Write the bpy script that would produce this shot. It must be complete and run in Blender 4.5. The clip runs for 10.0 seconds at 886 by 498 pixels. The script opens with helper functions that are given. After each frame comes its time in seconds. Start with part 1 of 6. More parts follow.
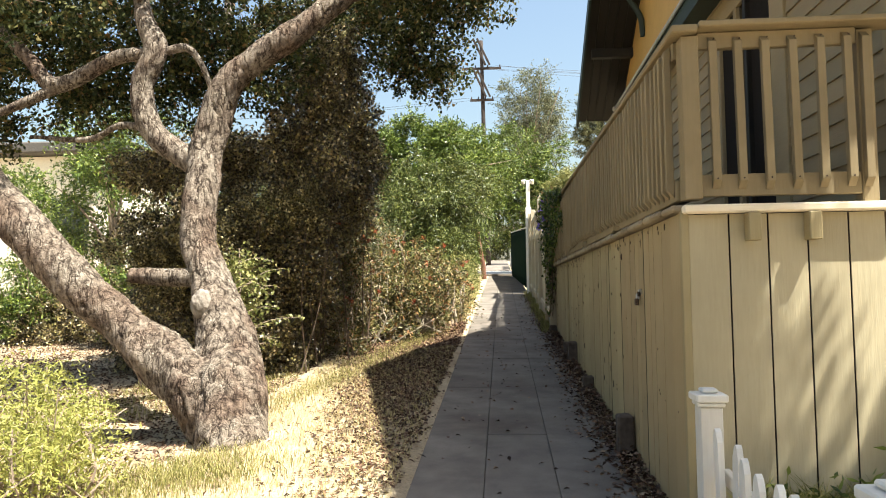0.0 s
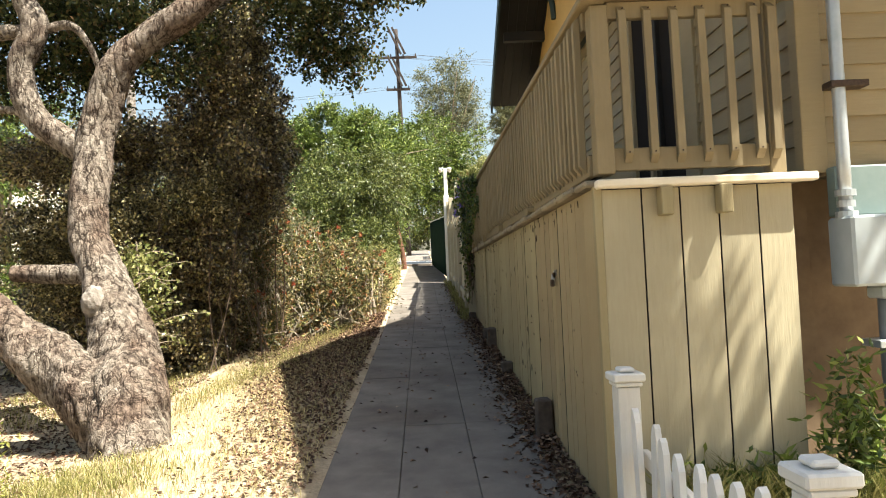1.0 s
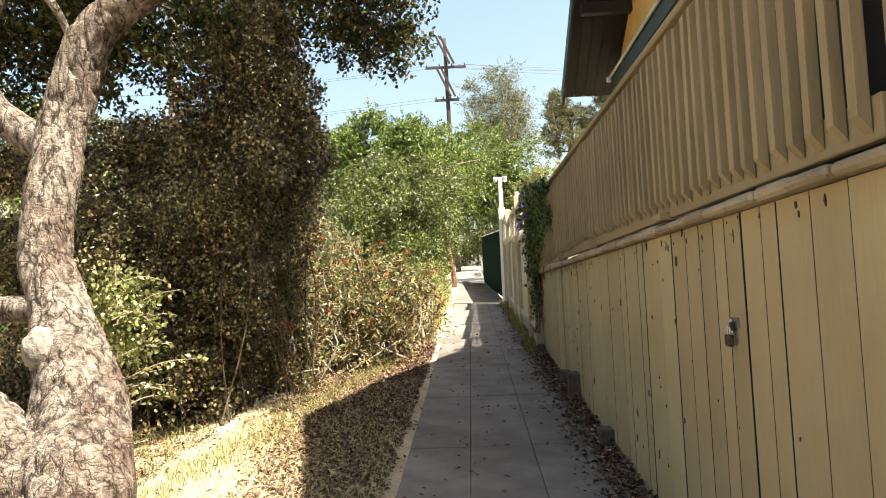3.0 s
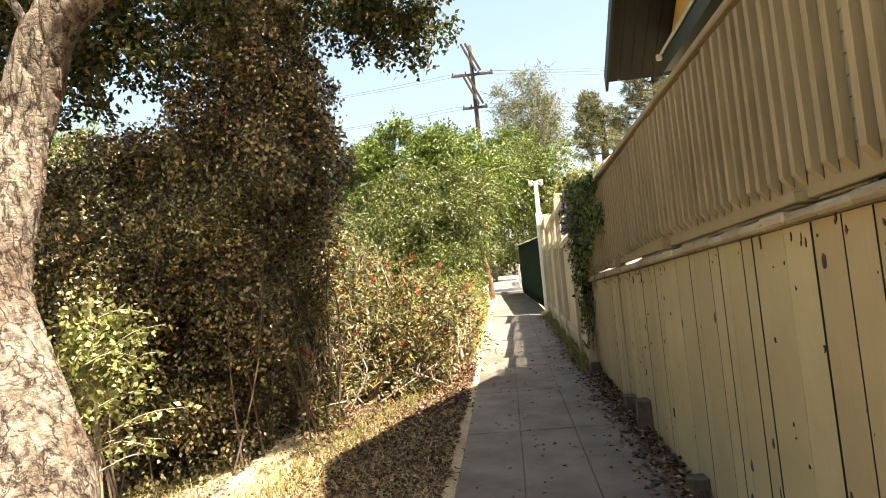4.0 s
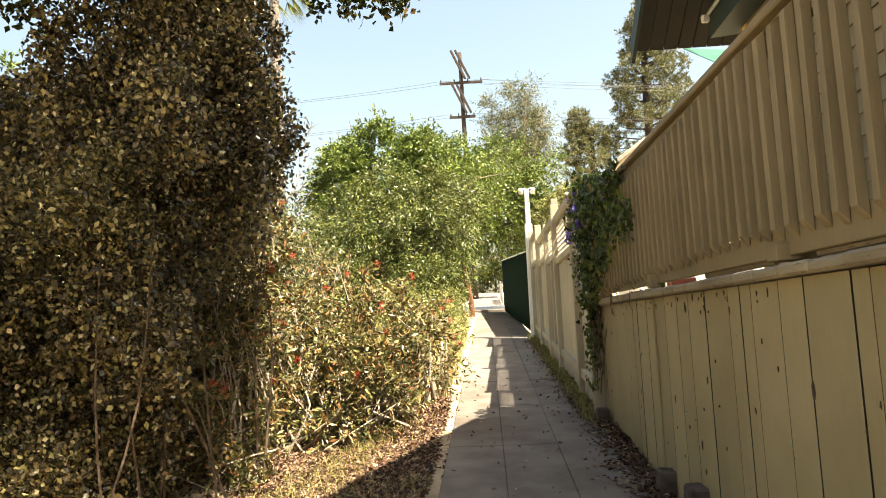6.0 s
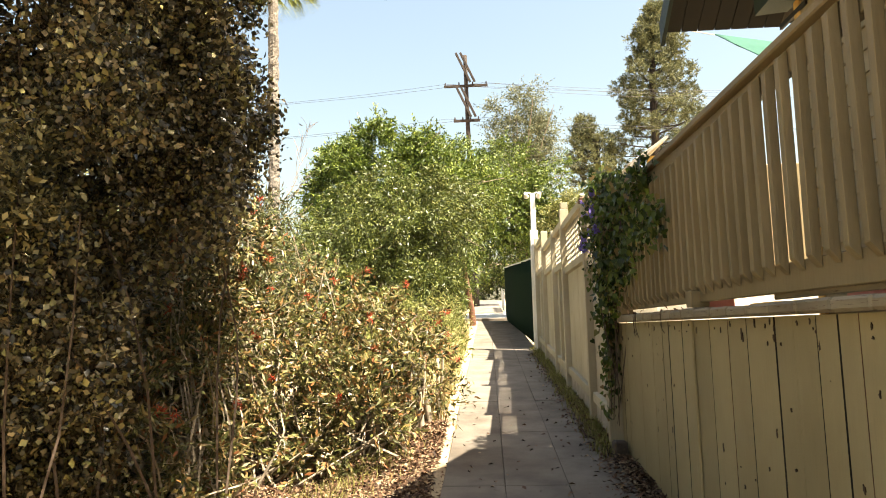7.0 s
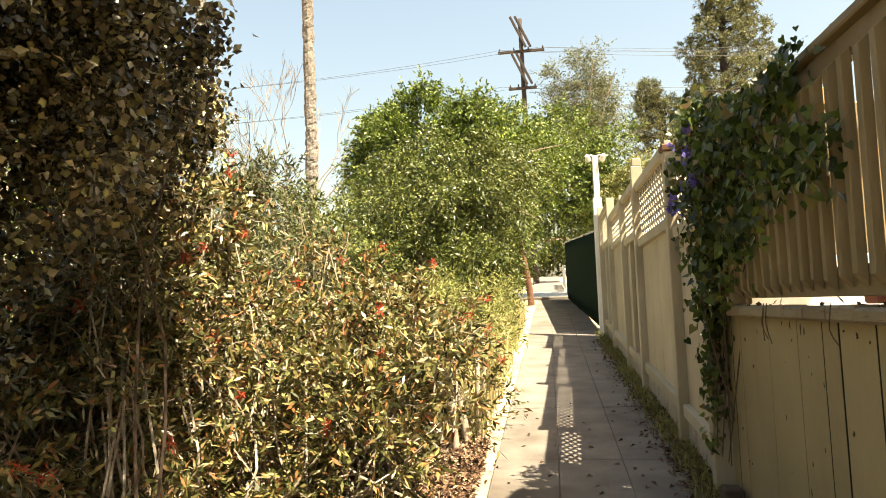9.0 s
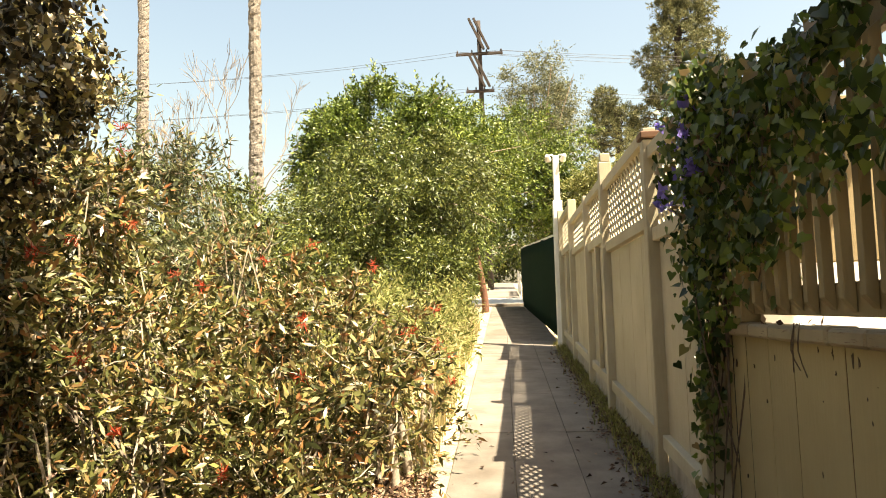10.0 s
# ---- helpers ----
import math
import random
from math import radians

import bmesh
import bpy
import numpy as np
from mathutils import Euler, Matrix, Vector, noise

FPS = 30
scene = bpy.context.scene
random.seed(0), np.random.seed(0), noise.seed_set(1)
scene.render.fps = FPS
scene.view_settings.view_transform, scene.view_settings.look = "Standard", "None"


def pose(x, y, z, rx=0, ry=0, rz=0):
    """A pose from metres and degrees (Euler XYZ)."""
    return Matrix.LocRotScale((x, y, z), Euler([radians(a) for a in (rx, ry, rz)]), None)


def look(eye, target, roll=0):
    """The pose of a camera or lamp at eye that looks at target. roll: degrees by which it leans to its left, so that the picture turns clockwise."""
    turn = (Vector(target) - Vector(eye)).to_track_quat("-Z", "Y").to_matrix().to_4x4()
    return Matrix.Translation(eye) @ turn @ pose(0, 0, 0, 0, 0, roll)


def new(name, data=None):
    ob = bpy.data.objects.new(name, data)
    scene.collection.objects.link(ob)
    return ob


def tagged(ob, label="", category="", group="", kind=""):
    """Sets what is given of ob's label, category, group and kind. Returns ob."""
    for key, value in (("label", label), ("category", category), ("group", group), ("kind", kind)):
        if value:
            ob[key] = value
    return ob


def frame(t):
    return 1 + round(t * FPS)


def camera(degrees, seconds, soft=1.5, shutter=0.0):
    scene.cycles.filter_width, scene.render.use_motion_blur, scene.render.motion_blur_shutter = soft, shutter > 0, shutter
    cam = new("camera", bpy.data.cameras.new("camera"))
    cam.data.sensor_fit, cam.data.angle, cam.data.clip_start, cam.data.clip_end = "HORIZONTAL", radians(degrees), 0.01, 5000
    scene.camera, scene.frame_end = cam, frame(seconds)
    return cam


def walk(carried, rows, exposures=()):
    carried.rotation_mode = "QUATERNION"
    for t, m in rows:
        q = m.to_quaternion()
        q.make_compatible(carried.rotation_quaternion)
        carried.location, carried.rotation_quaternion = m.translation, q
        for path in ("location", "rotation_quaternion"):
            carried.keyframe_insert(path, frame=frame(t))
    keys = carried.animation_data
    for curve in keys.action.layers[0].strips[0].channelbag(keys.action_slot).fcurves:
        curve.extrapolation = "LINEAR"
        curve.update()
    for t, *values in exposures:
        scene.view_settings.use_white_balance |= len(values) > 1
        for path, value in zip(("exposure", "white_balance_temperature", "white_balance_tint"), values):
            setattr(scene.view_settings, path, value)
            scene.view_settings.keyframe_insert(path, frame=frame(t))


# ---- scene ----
cam = camera(63.8, 10.0, soft=1.0)
PATH = [
    (0, (0.016, -0.04, 1.444), (-0.146, 1.95, 1.562), -0.7),
    (0.5, (-0.028, -0.024, 1.434), (-0.034, 1.976, 1.446), -0.9),
    (1, (0.072, 0.168, 1.41), (0.13, 2.165, 1.497), -2.5),
    (1.5, (0.137, 0.57, 1.455), (0.124, 2.568, 1.541), -3.1),
    (2, (0.075, 0.98, 1.511), (0.046, 2.976, 1.644), -2.9),
    (2.2, (0.07, 1.188, 1.498), (0.044, 3.184, 1.636), -1.8),
    (3.3, (-0.089, 2.149, 1.571), (-0.175, 4.143, 1.698), -2.8),
    (3.5, (-0.1, 2.334, 1.563), (-0.17, 4.33, 1.659), -3.4),
    (4, (-0.092, 2.841, 1.622), (-0.263, 4.826, 1.795), -5.1),
    (4.5, (-0.149, 3.304, 1.626), (-0.293, 5.287, 1.838), -3.9),
    (5, (-0.109, 3.763, 1.629), (-0.158, 5.745, 1.893), -3.1),
    (5.5, (-0.124, 4.21, 1.659), (-0.199, 6.197, 1.879), -3.5),
    (5.7, (-0.157, 4.365, 1.674), (-0.254, 6.351, 1.884), -3.3),
    (7, (-0.18, 5.384, 1.782), (-0.3, 7.366, 2.008), -1.5),
    (7.5, (-0.141, 5.767, 1.812), (-0.238, 7.748, 2.064), -2.6),
    (8, (-0.126, 6.209, 1.832), (-0.268, 8.189, 2.07), -2.3),
    (8.5, (-0.142, 6.631, 1.864), (-0.312, 8.617, 2.027), -2.0),
    (9, (-0.105, 7.014, 1.897), (-0.396, 8.985, 2.064), -2.1),
    (9.5, (-0.131, 7.507, 1.896), (-0.413, 9.482, 2.034), -2.0),
    (10, (-0.139, 7.838, 1.935), (-0.305, 9.824, 2.112), -1.5),
]
walk(cam, [(t, look(eye, target, roll)) for t, eye, target, roll in PATH],
     exposures=[(0, 1.95, 6500, 7), (2, 2.1, 6550, 7.5), (3.5, 2.38, 7000, 9), (4.5, 2.48, 7600, 9), (7, 2.36, 7700, 8.5), (10, 2.26, 8300, 8)])
# ---- light ----
KX, KY = -0.47, 0.26                      # run of the light per metre of fall
sun_dir = Vector((KX, KY, -1.0)).normalized()
world = bpy.data.worlds.new("sky")
scene.world = world
world.use_nodes = True
wn = world.node_tree.nodes
sky = wn.new("ShaderNodeTexSky")
sky.sky_type, sky.sun_disc = "NISHITA", False
sky.sun_elevation = math.asin(-sun_dir.z)
sky.sun_rotation = math.atan2(-sun_dir.x, -sun_dir.y)
sky.air_density, sky.dust_density, sky.ozone_density = 1.5, 3.5, 1.0
world.node_tree.links.new(sky.outputs[0], wn["Background"].inputs[0])
wn["Background"].inputs[1].default_value = 0.062
sun = new("sun", bpy.data.lights.new("sun", "SUN"))
sun.data.energy, sun.data.angle, sun.data.color = 5.0, radians(0.55), (1.0, 0.95, 0.85)
sun.matrix_world = look((0, 0, 30), Vector((0, 0, 30)) + sun_dir)


# ---- helpers of this place ----
def rng(seed):
    return np.random.default_rng(seed)


def link_mesh(name, verts, faces, material, parent=None, label="", smooth=False):
    me = bpy.data.meshes.new(name)
    me.from_pydata(verts, [], faces)
    me.materials.append(material)
    if smooth:
        me.polygons.foreach_set("use_smooth", [True] * len(me.polygons))
    ob = new(name, me)
    ob.parent = parent
    return tagged(ob, label)


def part(name, bm, material, parent=None, label="", smooth=False):
    me = bpy.data.meshes.new(name)
    bmesh.ops.recalc_face_normals(bm, faces=bm.faces)
    bm.to_mesh(me)
    bm.free()
    me.materials.append(material)
    if smooth:
        me.polygons.foreach_set("use_smooth", [True] * len(me.polygons))
    ob = new(name, me)
    ob.parent = parent
    return tagged(ob, label)


def thing(name, label, category, group="", kind=""):
    return tagged(new(name), label, category, group, kind)


def add_box(bm, lo, hi, bevel=0.0, m=None):
    lo, hi = Vector(lo), Vector(hi)
    r = bmesh.ops.create_cube(bm, size=1.0)
    vs = r["verts"]
    for v in vs:
        v.co = Vector((lo[i] + (v.co[i] + 0.5) * (hi[i] - lo[i]) for i in range(3)))
    if bevel:
        es = {e for v in vs for e in v.link_edges}
        vs = list({v for f in bmesh.ops.bevel(bm, geom=list(es), offset=bevel, segments=1, affect="EDGES")["faces"] for v in f.verts} | {v for v in vs if v.is_valid})
    if m is not None:
        bmesh.ops.transform(bm, matrix=m, verts=vs)
    return vs


def box(lo, hi, bevel=0.004, m=None):
    bm = bmesh.new()
    add_box(bm, lo, hi, bevel, m)
    return bm


def ground_z(x, y):
    """Height of the ground: the way climbs gently ahead, and falls a little to the oak's side."""
    yy = min(max(y, -30.0), 62.0)
    z = 0.05 + 0.065 * yy
    side = max(0.0, -0.75 - x)
    z -= 0.10 * min(side, 3.0)
    right = max(0.0, x - 1.0)
    z -= 0.03 * min(right, 3.0)
    return z


def rough_z(x, y):
    z = ground_z(x, y)
    if x < -0.6 or x > 0.85:
        z += 0.035 * noise.noise((x * 0.9, y * 0.9, 0)) + 0.015 * noise.noise((x * 3.1, y * 3.1, 5)) + 0.012
    else:
        z -= 0.03
    return z


def resample(pts, n):
    """Catmull-Rom through rows of (x, y, z, r)."""
    p = np.array(pts, float)
    p = np.vstack([2 * p[0] - p[1], p, 2 * p[-1] - p[-2]])
    out = []
    segs = len(p) - 3
    for i in range(segs):
        a, b, c, d = p[i:i + 4]
        for t in np.linspace(0, 1, n, endpoint=(i == segs - 1)):
            out.append(0.5 * (2 * b + (c - a) * t + (2 * a - 5 * b + 4 * c - d) * t ** 2 + (3 * b - a - 3 * c + d) * t ** 3))
    return np.array(out)


def tube(pts, sides=10, n=5, lump=0.0, ridge=0.0, seed=0):
    """Verts and faces of a tapered limb."""
    q = resample(pts, n)
    verts, faces = [], []
    up = Vector((0.31, 0.87, 0.23)).normalized()
    for i, row in enumerate(q):
        c = Vector(row[:3])
        t = Vector(q[min(i + 1, len(q) - 1)][:3]) - Vector(q[max(i - 1, 0)][:3])
        t.normalize()
        a = t.cross(up).normalized()
        b = t.cross(a)
        for k in range(sides):
            th = 2 * math.pi * k / sides
            d = a * math.cos(th) + b * math.sin(th)
            r = max(row[3], 0.002)
            if lump:
                w = c + d * r
                r *= 1 + lump * noise.noise((w.x * 3 + seed, w.y * 3, w.z * 2.2)) - ridge * max(0.0, 0.2 - abs(noise.noise((w.x * 9 + seed, w.y * 9, w.z * 3.6)))) * 5
            verts.append(c + d * r)
    m = len(q)
    for i in range(m - 1):
        for k in range(sides):
            k2 = (k + 1) % sides
            faces.append((i * sides + k, i * sides + k2, (i + 1) * sides + k2, (i + 1) * sides + k))
    faces.append(tuple(range(sides))[::-1])
    faces.append(tuple((m - 1) * sides + k for k in range(sides)))
    return verts, faces


def merge(pieces):
    verts, faces = [], []
    for v, f in pieces:
        o = len(verts)
        verts += v
        faces += [tuple(i + o for i in fc) for fc in f]
    return verts, faces


def array_mesh(name, co, tris, material, parent=None, label=""):
    """A mesh of triangles from numpy arrays."""
    me = bpy.data.meshes.new(name)
    me.vertices.add(len(co))
    me.vertices.foreach_set("co", np.ascontiguousarray(co, np.float32).ravel())
    n = len(tris)
    me.loops.add(3 * n)
    me.loops.foreach_set("vertex_index", np.ascontiguousarray(tris, np.int32).ravel())
    me.polygons.add(n)
    me.polygons.foreach_set("loop_start", np.arange(0, 3 * n, 3, dtype=np.int32))
    me.update(calc_edges=True)
    me.materials.append(material)
    ob = new(name, me)
    ob.parent = parent
    return tagged(ob, label)


def unit(v):
    return v / np.maximum(np.linalg.norm(v, axis=1, keepdims=True), 1e-9)


def leaf_arrays(p, length, width, g, droop=0.0, face_up=0.0, fold=0.25, way=None):
    """Folded pointed leaves, six points each, at p."""
    n = len(p)
    u = g.normal(size=(n, 3)) if way is None else way.copy()
    u[:, 2] -= droop
    u = unit(u)
    nn = g.normal(size=(n, 3))
    nn[:, 2] += face_up
    w = unit(np.cross(u, nn))
    nn = np.cross(w, u)
    L = (length * g.uniform(0.6, 1.3, n))[:, None]
    W = (width * g.uniform(0.7, 1.2, n))[:, None]
    f = nn * W * fold
    mid = p + u * L * 0.45 - nn * L * 0.06
    co = np.stack([p, mid + w * W * 0.5 + f, p + u * L, mid - w * W * 0.5 + f], 1).reshape(-1, 3)
    b = (np.arange(n) * 4)[:, None]
    tr = np.concatenate([b + np.array([[0, 1, 2]]), b + np.array([[0, 2, 3]])], 1).reshape(-1, 3)
    return co, tr


def clumps(blobs, g, n_clump, per, spread, inside=0.45):
    """Leaf places in clumps over the outer part of a set of ellipsoids (x, y, z, rx, ry, rz)."""
    bl = np.array(blobs, float)
    wgt = (bl[:, 3] * bl[:, 4] * bl[:, 5]) ** (2 / 3)
    k = g.choice(len(bl), n_clump, p=wgt / wgt.sum())
    d = unit(g.normal(size=(n_clump, 3)))
    r = 1 - inside * g.random(n_clump) ** 1.5
    c = bl[k, :3] + d * bl[k, 3:6] * r[:, None]
    cc = np.repeat(c, per, 0)
    d = unit(g.normal(size=cc.shape)) * np.sqrt(g.random(len(cc)))[:, None] * 1.9
    return cc + d * spread * np.repeat(g.uniform(0.6, 1.4, n_clump), per)[:, None], c


def sprays(blobs, g, n, per, twig, inside=0.35, rise=0.35, sag=0.25, ruffle=0.8, bunch=9):
    """Leafy twig ends pointing out of a set of ellipsoids: leaf places, leaf directions, twig starts and tips."""
    bl = np.array(blobs, float)
    wgt = (bl[:, 3] * bl[:, 4] * bl[:, 5]) ** (2 / 3)
    k = g.choice(len(bl), n, p=wgt / wgt.sum())
    d = unit(g.normal(size=(n, 3)))
    r = 1 - inside * g.random(n) ** 1.6
    c = bl[k, :3] + d * bl[k, 3:6] * r[:, None]
    # gathered into bunches, with gaps between them
    of = np.arange(n) // bunch * bunch
    off = unit(g.normal(size=(n, 3))) * g.random((n, 1)) ** 0.5 * twig * 0.55
    c, d = c[of] + off, unit(d[of] + off / twig)
    out = unit(d + g.normal(size=(n, 3)) * 0.5 + np.array([0, 0, rise]))
    L = (twig * g.uniform(0.4, 1.5, n))[:, None, None]
    t = (np.linspace(0.12, 1.0, per)[None] + g.normal(size=(n, per)) * 0.04)[..., None]
    fall = np.array([0, 0, -1.0])[None, None]
    p = c[:, None] + out[:, None] * L * t + fall * L * t ** 2 * sag + g.normal(size=(n, per, 3)) * L * 0.05
    way = unit((out[:, None] * 0.7 + g.normal(size=(n, per, 3)) * ruffle * 0.6 + fall * sag * 0.7).reshape(-1, 3))
    return p.reshape(-1, 3), way, c, c + out * L[:, 0] + fall[0] * L[:, 0] * sag


def lumps(blobs, g, k=8, share=0.42):
    """Breaks each ellipsoid up into a smaller core and uneven lumps round it."""
    out = []
    for x, y, z, a, b, c in blobs:
        out.append((x, y, z, a * 0.66, b * 0.66, c * 0.66))
        for d in unit(g.normal(size=(k, 3))):
            s = share * g.uniform(0.55, 1.25)
            q = g.uniform(0.62, 0.95)
            out.append((x + d[0] * a * q, y + d[1] * b * q, z + d[2] * c * q, a * s, b * s, c * s * 0.8))
    return out


def foliage(name, p, length, width, material, g, parent=None, label="", **kw):
    co, tr = leaf_arrays(p, length, width, g, **kw)
    return array_mesh(name, co, tr, material, parent, label)


def blades(p, height, width, lean, g):
    """Grass blades, one bent strip each."""
    n = len(p)
    h = (height * g.uniform(0.5, 1.3, n))[:, None]
    a = g.uniform(0, 2 * math.pi, n)
    s = np.stack([np.cos(a), np.sin(a), np.zeros(n)], 1)
    b = g.uniform(0, 2 * math.pi, n)
    q = np.stack([np.cos(b), np.sin(b), np.zeros(n)], 1) * lean * g.uniform(0.2, 1.0, n)[:, None]
    z = np.array([[0, 0, 1.0]])
    w = width * g.uniform(0.6, 1.3, n)[:, None]
    mid = p + (z + q * 0.35) * h * 0.55
    tip = p + (z * 0.95 + q) * h
    co = np.stack([p - s * w, p + s * w, mid - s * w * 0.7, mid + s * w * 0.7, tip], 1).reshape(-1, 3)
    o = (np.arange(n) * 5)[:, None]
    tr = np.concatenate([o + np.array([[0, 1, 3]]), o + np.array([[0, 3, 2]]), o + np.array([[2, 3, 4]])], 1).reshape(-1, 3)
    return co, tr


# ---- materials ----
def shader(name, rough=0.7, spec=0.3):
    m = bpy.data.materials.new(name)
    m.use_nodes = True
    nt = m.node_tree
    b = nt.nodes["Principled BSDF"]
    b.inputs["Roughness"].default_value = rough
    b.inputs["Specular IOR Level"].default_value = spec
    return m, nt, b


def ramp(nt, fac, stops):
    r = nt.nodes.new("ShaderNodeValToRGB")
    e = r.color_ramp.elements
    while len(e) < len(stops):
        e.new(0.5)
    for el, (pos, c) in zip(e, stops):
        el.position, el.color = pos, (*c, 1)
    nt.links.new(fac, r.inputs[0])
    return r.outputs[0]


def coords(nt, scale=(1, 1, 1)):
    mp = nt.nodes.new("ShaderNodeMapping")
    mp.inputs["Scale"].default_value = scale
    gm = nt.nodes.new("ShaderNodeNewGeometry")
    nt.links.new(gm.outputs["Position"], mp.inputs[0])
    return mp.outputs[0]


def noise_tex(nt, vec, scale, detail=6, rough=0.6):
    t = nt.nodes.new("ShaderNodeTexNoise")
    t.inputs["Scale"].default_value, t.inputs["Detail"].default_value, t.inputs["Roughness"].default_value = scale, detail, rough
    nt.links.new(vec, t.inputs["Vector"])
    return t.outputs["Fac"]


def mixc(nt, fac, a, b, mode="MIX"):
    mx = nt.nodes.new("ShaderNodeMix")
    mx.data_type, mx.blend_type = "RGBA", mode
    for val, sock in ((fac, mx.inputs["Factor"]), (a, mx.inputs[6]), (b, mx.inputs[7])):
        if isinstance(val, (int, float)):
            sock.default_value = val
        elif isinstance(val, tuple):
            sock.default_value = (*val, 1)
        else:
            nt.links.new(val, sock)
    return mx.outputs[2]


def bump(nt, b, height, dist, strength=1.0):
    bp = nt.nodes.new("ShaderNodeBump")
    bp.inputs["Strength"].default_value, bp.inputs["Distance"].default_value = strength, dist
    nt.links.new(height, bp.inputs["Height"])
    nt.links.new(bp.outputs[0], b.inputs["Normal"])


def painted_wood(name, base, dark, worn, grain=(14, 14, 1.2), rough=0.6, wear=0.66):
    """Old paint on wood: grain along z, blotches, chipped spots."""
    m, nt, b = shader(name, rough, 0.25)
    v = coords(nt)
    vg = coords(nt, grain)
    big = noise_tex(nt, v, 1.7)
    g = noise_tex(nt, vg, 5, 8)
    c = ramp(nt, big, [(0.3, dark), (0.62, base)])
    ob = nt.nodes.new("ShaderNodeObjectInfo")
    tone = ramp(nt, ob.outputs["Random"], [(0, (0.86, 0.85, 0.83)), (1, (1.06, 1.05, 1.03))])
    c = mixc(nt, 1.0, c, tone, "MULTIPLY")
    c = mixc(nt, 0.32, c, ramp(nt, g, [(0.3, (0.8, 0.78, 0.74)), (0.65, (1, 1, 1))]), "MULTIPLY")
    chips = ramp(nt, noise_tex(nt, vg, 9, 10, 0.75), [(wear, (0, 0, 0)), (wear + 0.04, (1, 1, 1))])
    c = mixc(nt, chips, c, worn)
    nt.links.new(c, b.inputs["Base Color"])
    bump(nt, b, g, 0.004, 0.5)
    return m


def leaf_mat(name, stops, trans=0.35, rough=0.6, spec=0.18):
    m, nt, b = shader(name, rough, spec)
    gm = nt.nodes.new("ShaderNodeNewGeometry")
    c = ramp(nt, gm.outputs["Random Per Island"], stops)
    patch = noise_tex(nt, coords(nt), 1.3, 3)
    c = mixc(nt, 0.55, c, ramp(nt, patch, [(0.3, (0.62, 0.6, 0.55)), (0.7, (1.15, 1.15, 1.05))]), "MULTIPLY")
    nt.links.new(c, b.inputs["Base Color"])
    tr = nt.nodes.new("ShaderNodeBsdfTranslucent")
    nt.links.new(c, tr.inputs[0])
    mx = nt.nodes.new("ShaderNodeMixShader")
    mx.inputs[0].default_value = trans
    nt.links.new(b.outputs[0], mx.inputs[1])
    nt.links.new(tr.outputs[0], mx.inputs[2])
    nt.links.new(mx.outputs[0], nt.nodes["Material Output"].inputs[0])
    return m


def plain(name, c1, c2, scale=8, rough=0.7, bumpd=0.002, metal=0.0, spec=0.3):
    m, nt, b = shader(name, rough, spec)
    v = coords(nt)
    f = noise_tex(nt, v, scale, 8)
    c = ramp(nt, f, [(0.3, c1), (0.7, c2)])
    c = mixc(nt, 0.35, c, ramp(nt, noise_tex(nt, v, scale * 0.13, 3), [(0.3, (0.75, 0.75, 0.75)), (0.7, (1.08, 1.08, 1.08))]), "MULTIPLY")
    nt.links.new(c, b.inputs["Base Color"])
    b.inputs["Metallic"].default_value = metal
    if bumpd:
        bump(nt, b, f, bumpd)
    return m


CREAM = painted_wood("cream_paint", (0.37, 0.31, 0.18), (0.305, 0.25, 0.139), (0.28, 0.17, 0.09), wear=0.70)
FRONTLIT = painted_wood("lit_front_cream", (0.45, 0.4, 0.275), (0.385, 0.34, 0.23), (0.3, 0.2, 0.12), wear=0.74)
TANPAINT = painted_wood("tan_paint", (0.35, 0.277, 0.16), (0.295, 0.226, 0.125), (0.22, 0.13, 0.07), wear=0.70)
# Rail cream taken darker, with the shade on its near side put in.
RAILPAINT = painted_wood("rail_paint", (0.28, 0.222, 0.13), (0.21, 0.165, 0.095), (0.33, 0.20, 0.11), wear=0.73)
LEDGE = painted_wood("ledge_paint", (0.78, 0.70, 0.56), (0.66, 0.56, 0.42), (0.3, 0.22, 0.15), grain=(1.2, 14, 14), wear=0.68)
CAPWOOD = painted_wood("weathered_beam", (0.33, 0.275, 0.19), (0.18, 0.14, 0.092), (0.12, 0.07, 0.04), grain=(14, 1.2, 14), wear=0.58)
SIDING = painted_wood("siding_paint", (0.32, 0.255, 0.15), (0.27, 0.21, 0.12), (0.4, 0.28, 0.16), grain=(1.5, 1.5, 14), wear=0.8)
GABLE = painted_wood("gable_paint", (0.72, 0.47, 0.16), (0.62, 0.4, 0.13), (0.4, 0.26, 0.12), grain=(2, 2, 10), wear=0.8)
WHITE = painted_wood("white_paint", (0.76, 0.75, 0.72), (0.64, 0.62, 0.58), (0.35, 0.31, 0.27), wear=0.72)
GREENTRIM = painted_wood("green_trim", (0.035, 0.055, 0.05), (0.022, 0.036, 0.033), (0.1, 0.09, 0.07), wear=0.76)
FENCEPAINT = painted_wood("fence_paint", (0.43, 0.385, 0.29), (0.35, 0.305, 0.22), (0.3, 0.22, 0.15), wear=0.70)
BROWNCAP = painted_wood("brown_wood", (0.14, 0.07, 0.04), (0.09, 0.045, 0.025), (0.25, 0.2, 0.15))
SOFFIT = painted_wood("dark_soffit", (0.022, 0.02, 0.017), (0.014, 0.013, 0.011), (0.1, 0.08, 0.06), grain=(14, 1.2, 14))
SHEDROOF = plain("pale_shingle", (0.34, 0.31, 0.26), (0.52, 0.48, 0.41), 25, 0.9, 0.004)
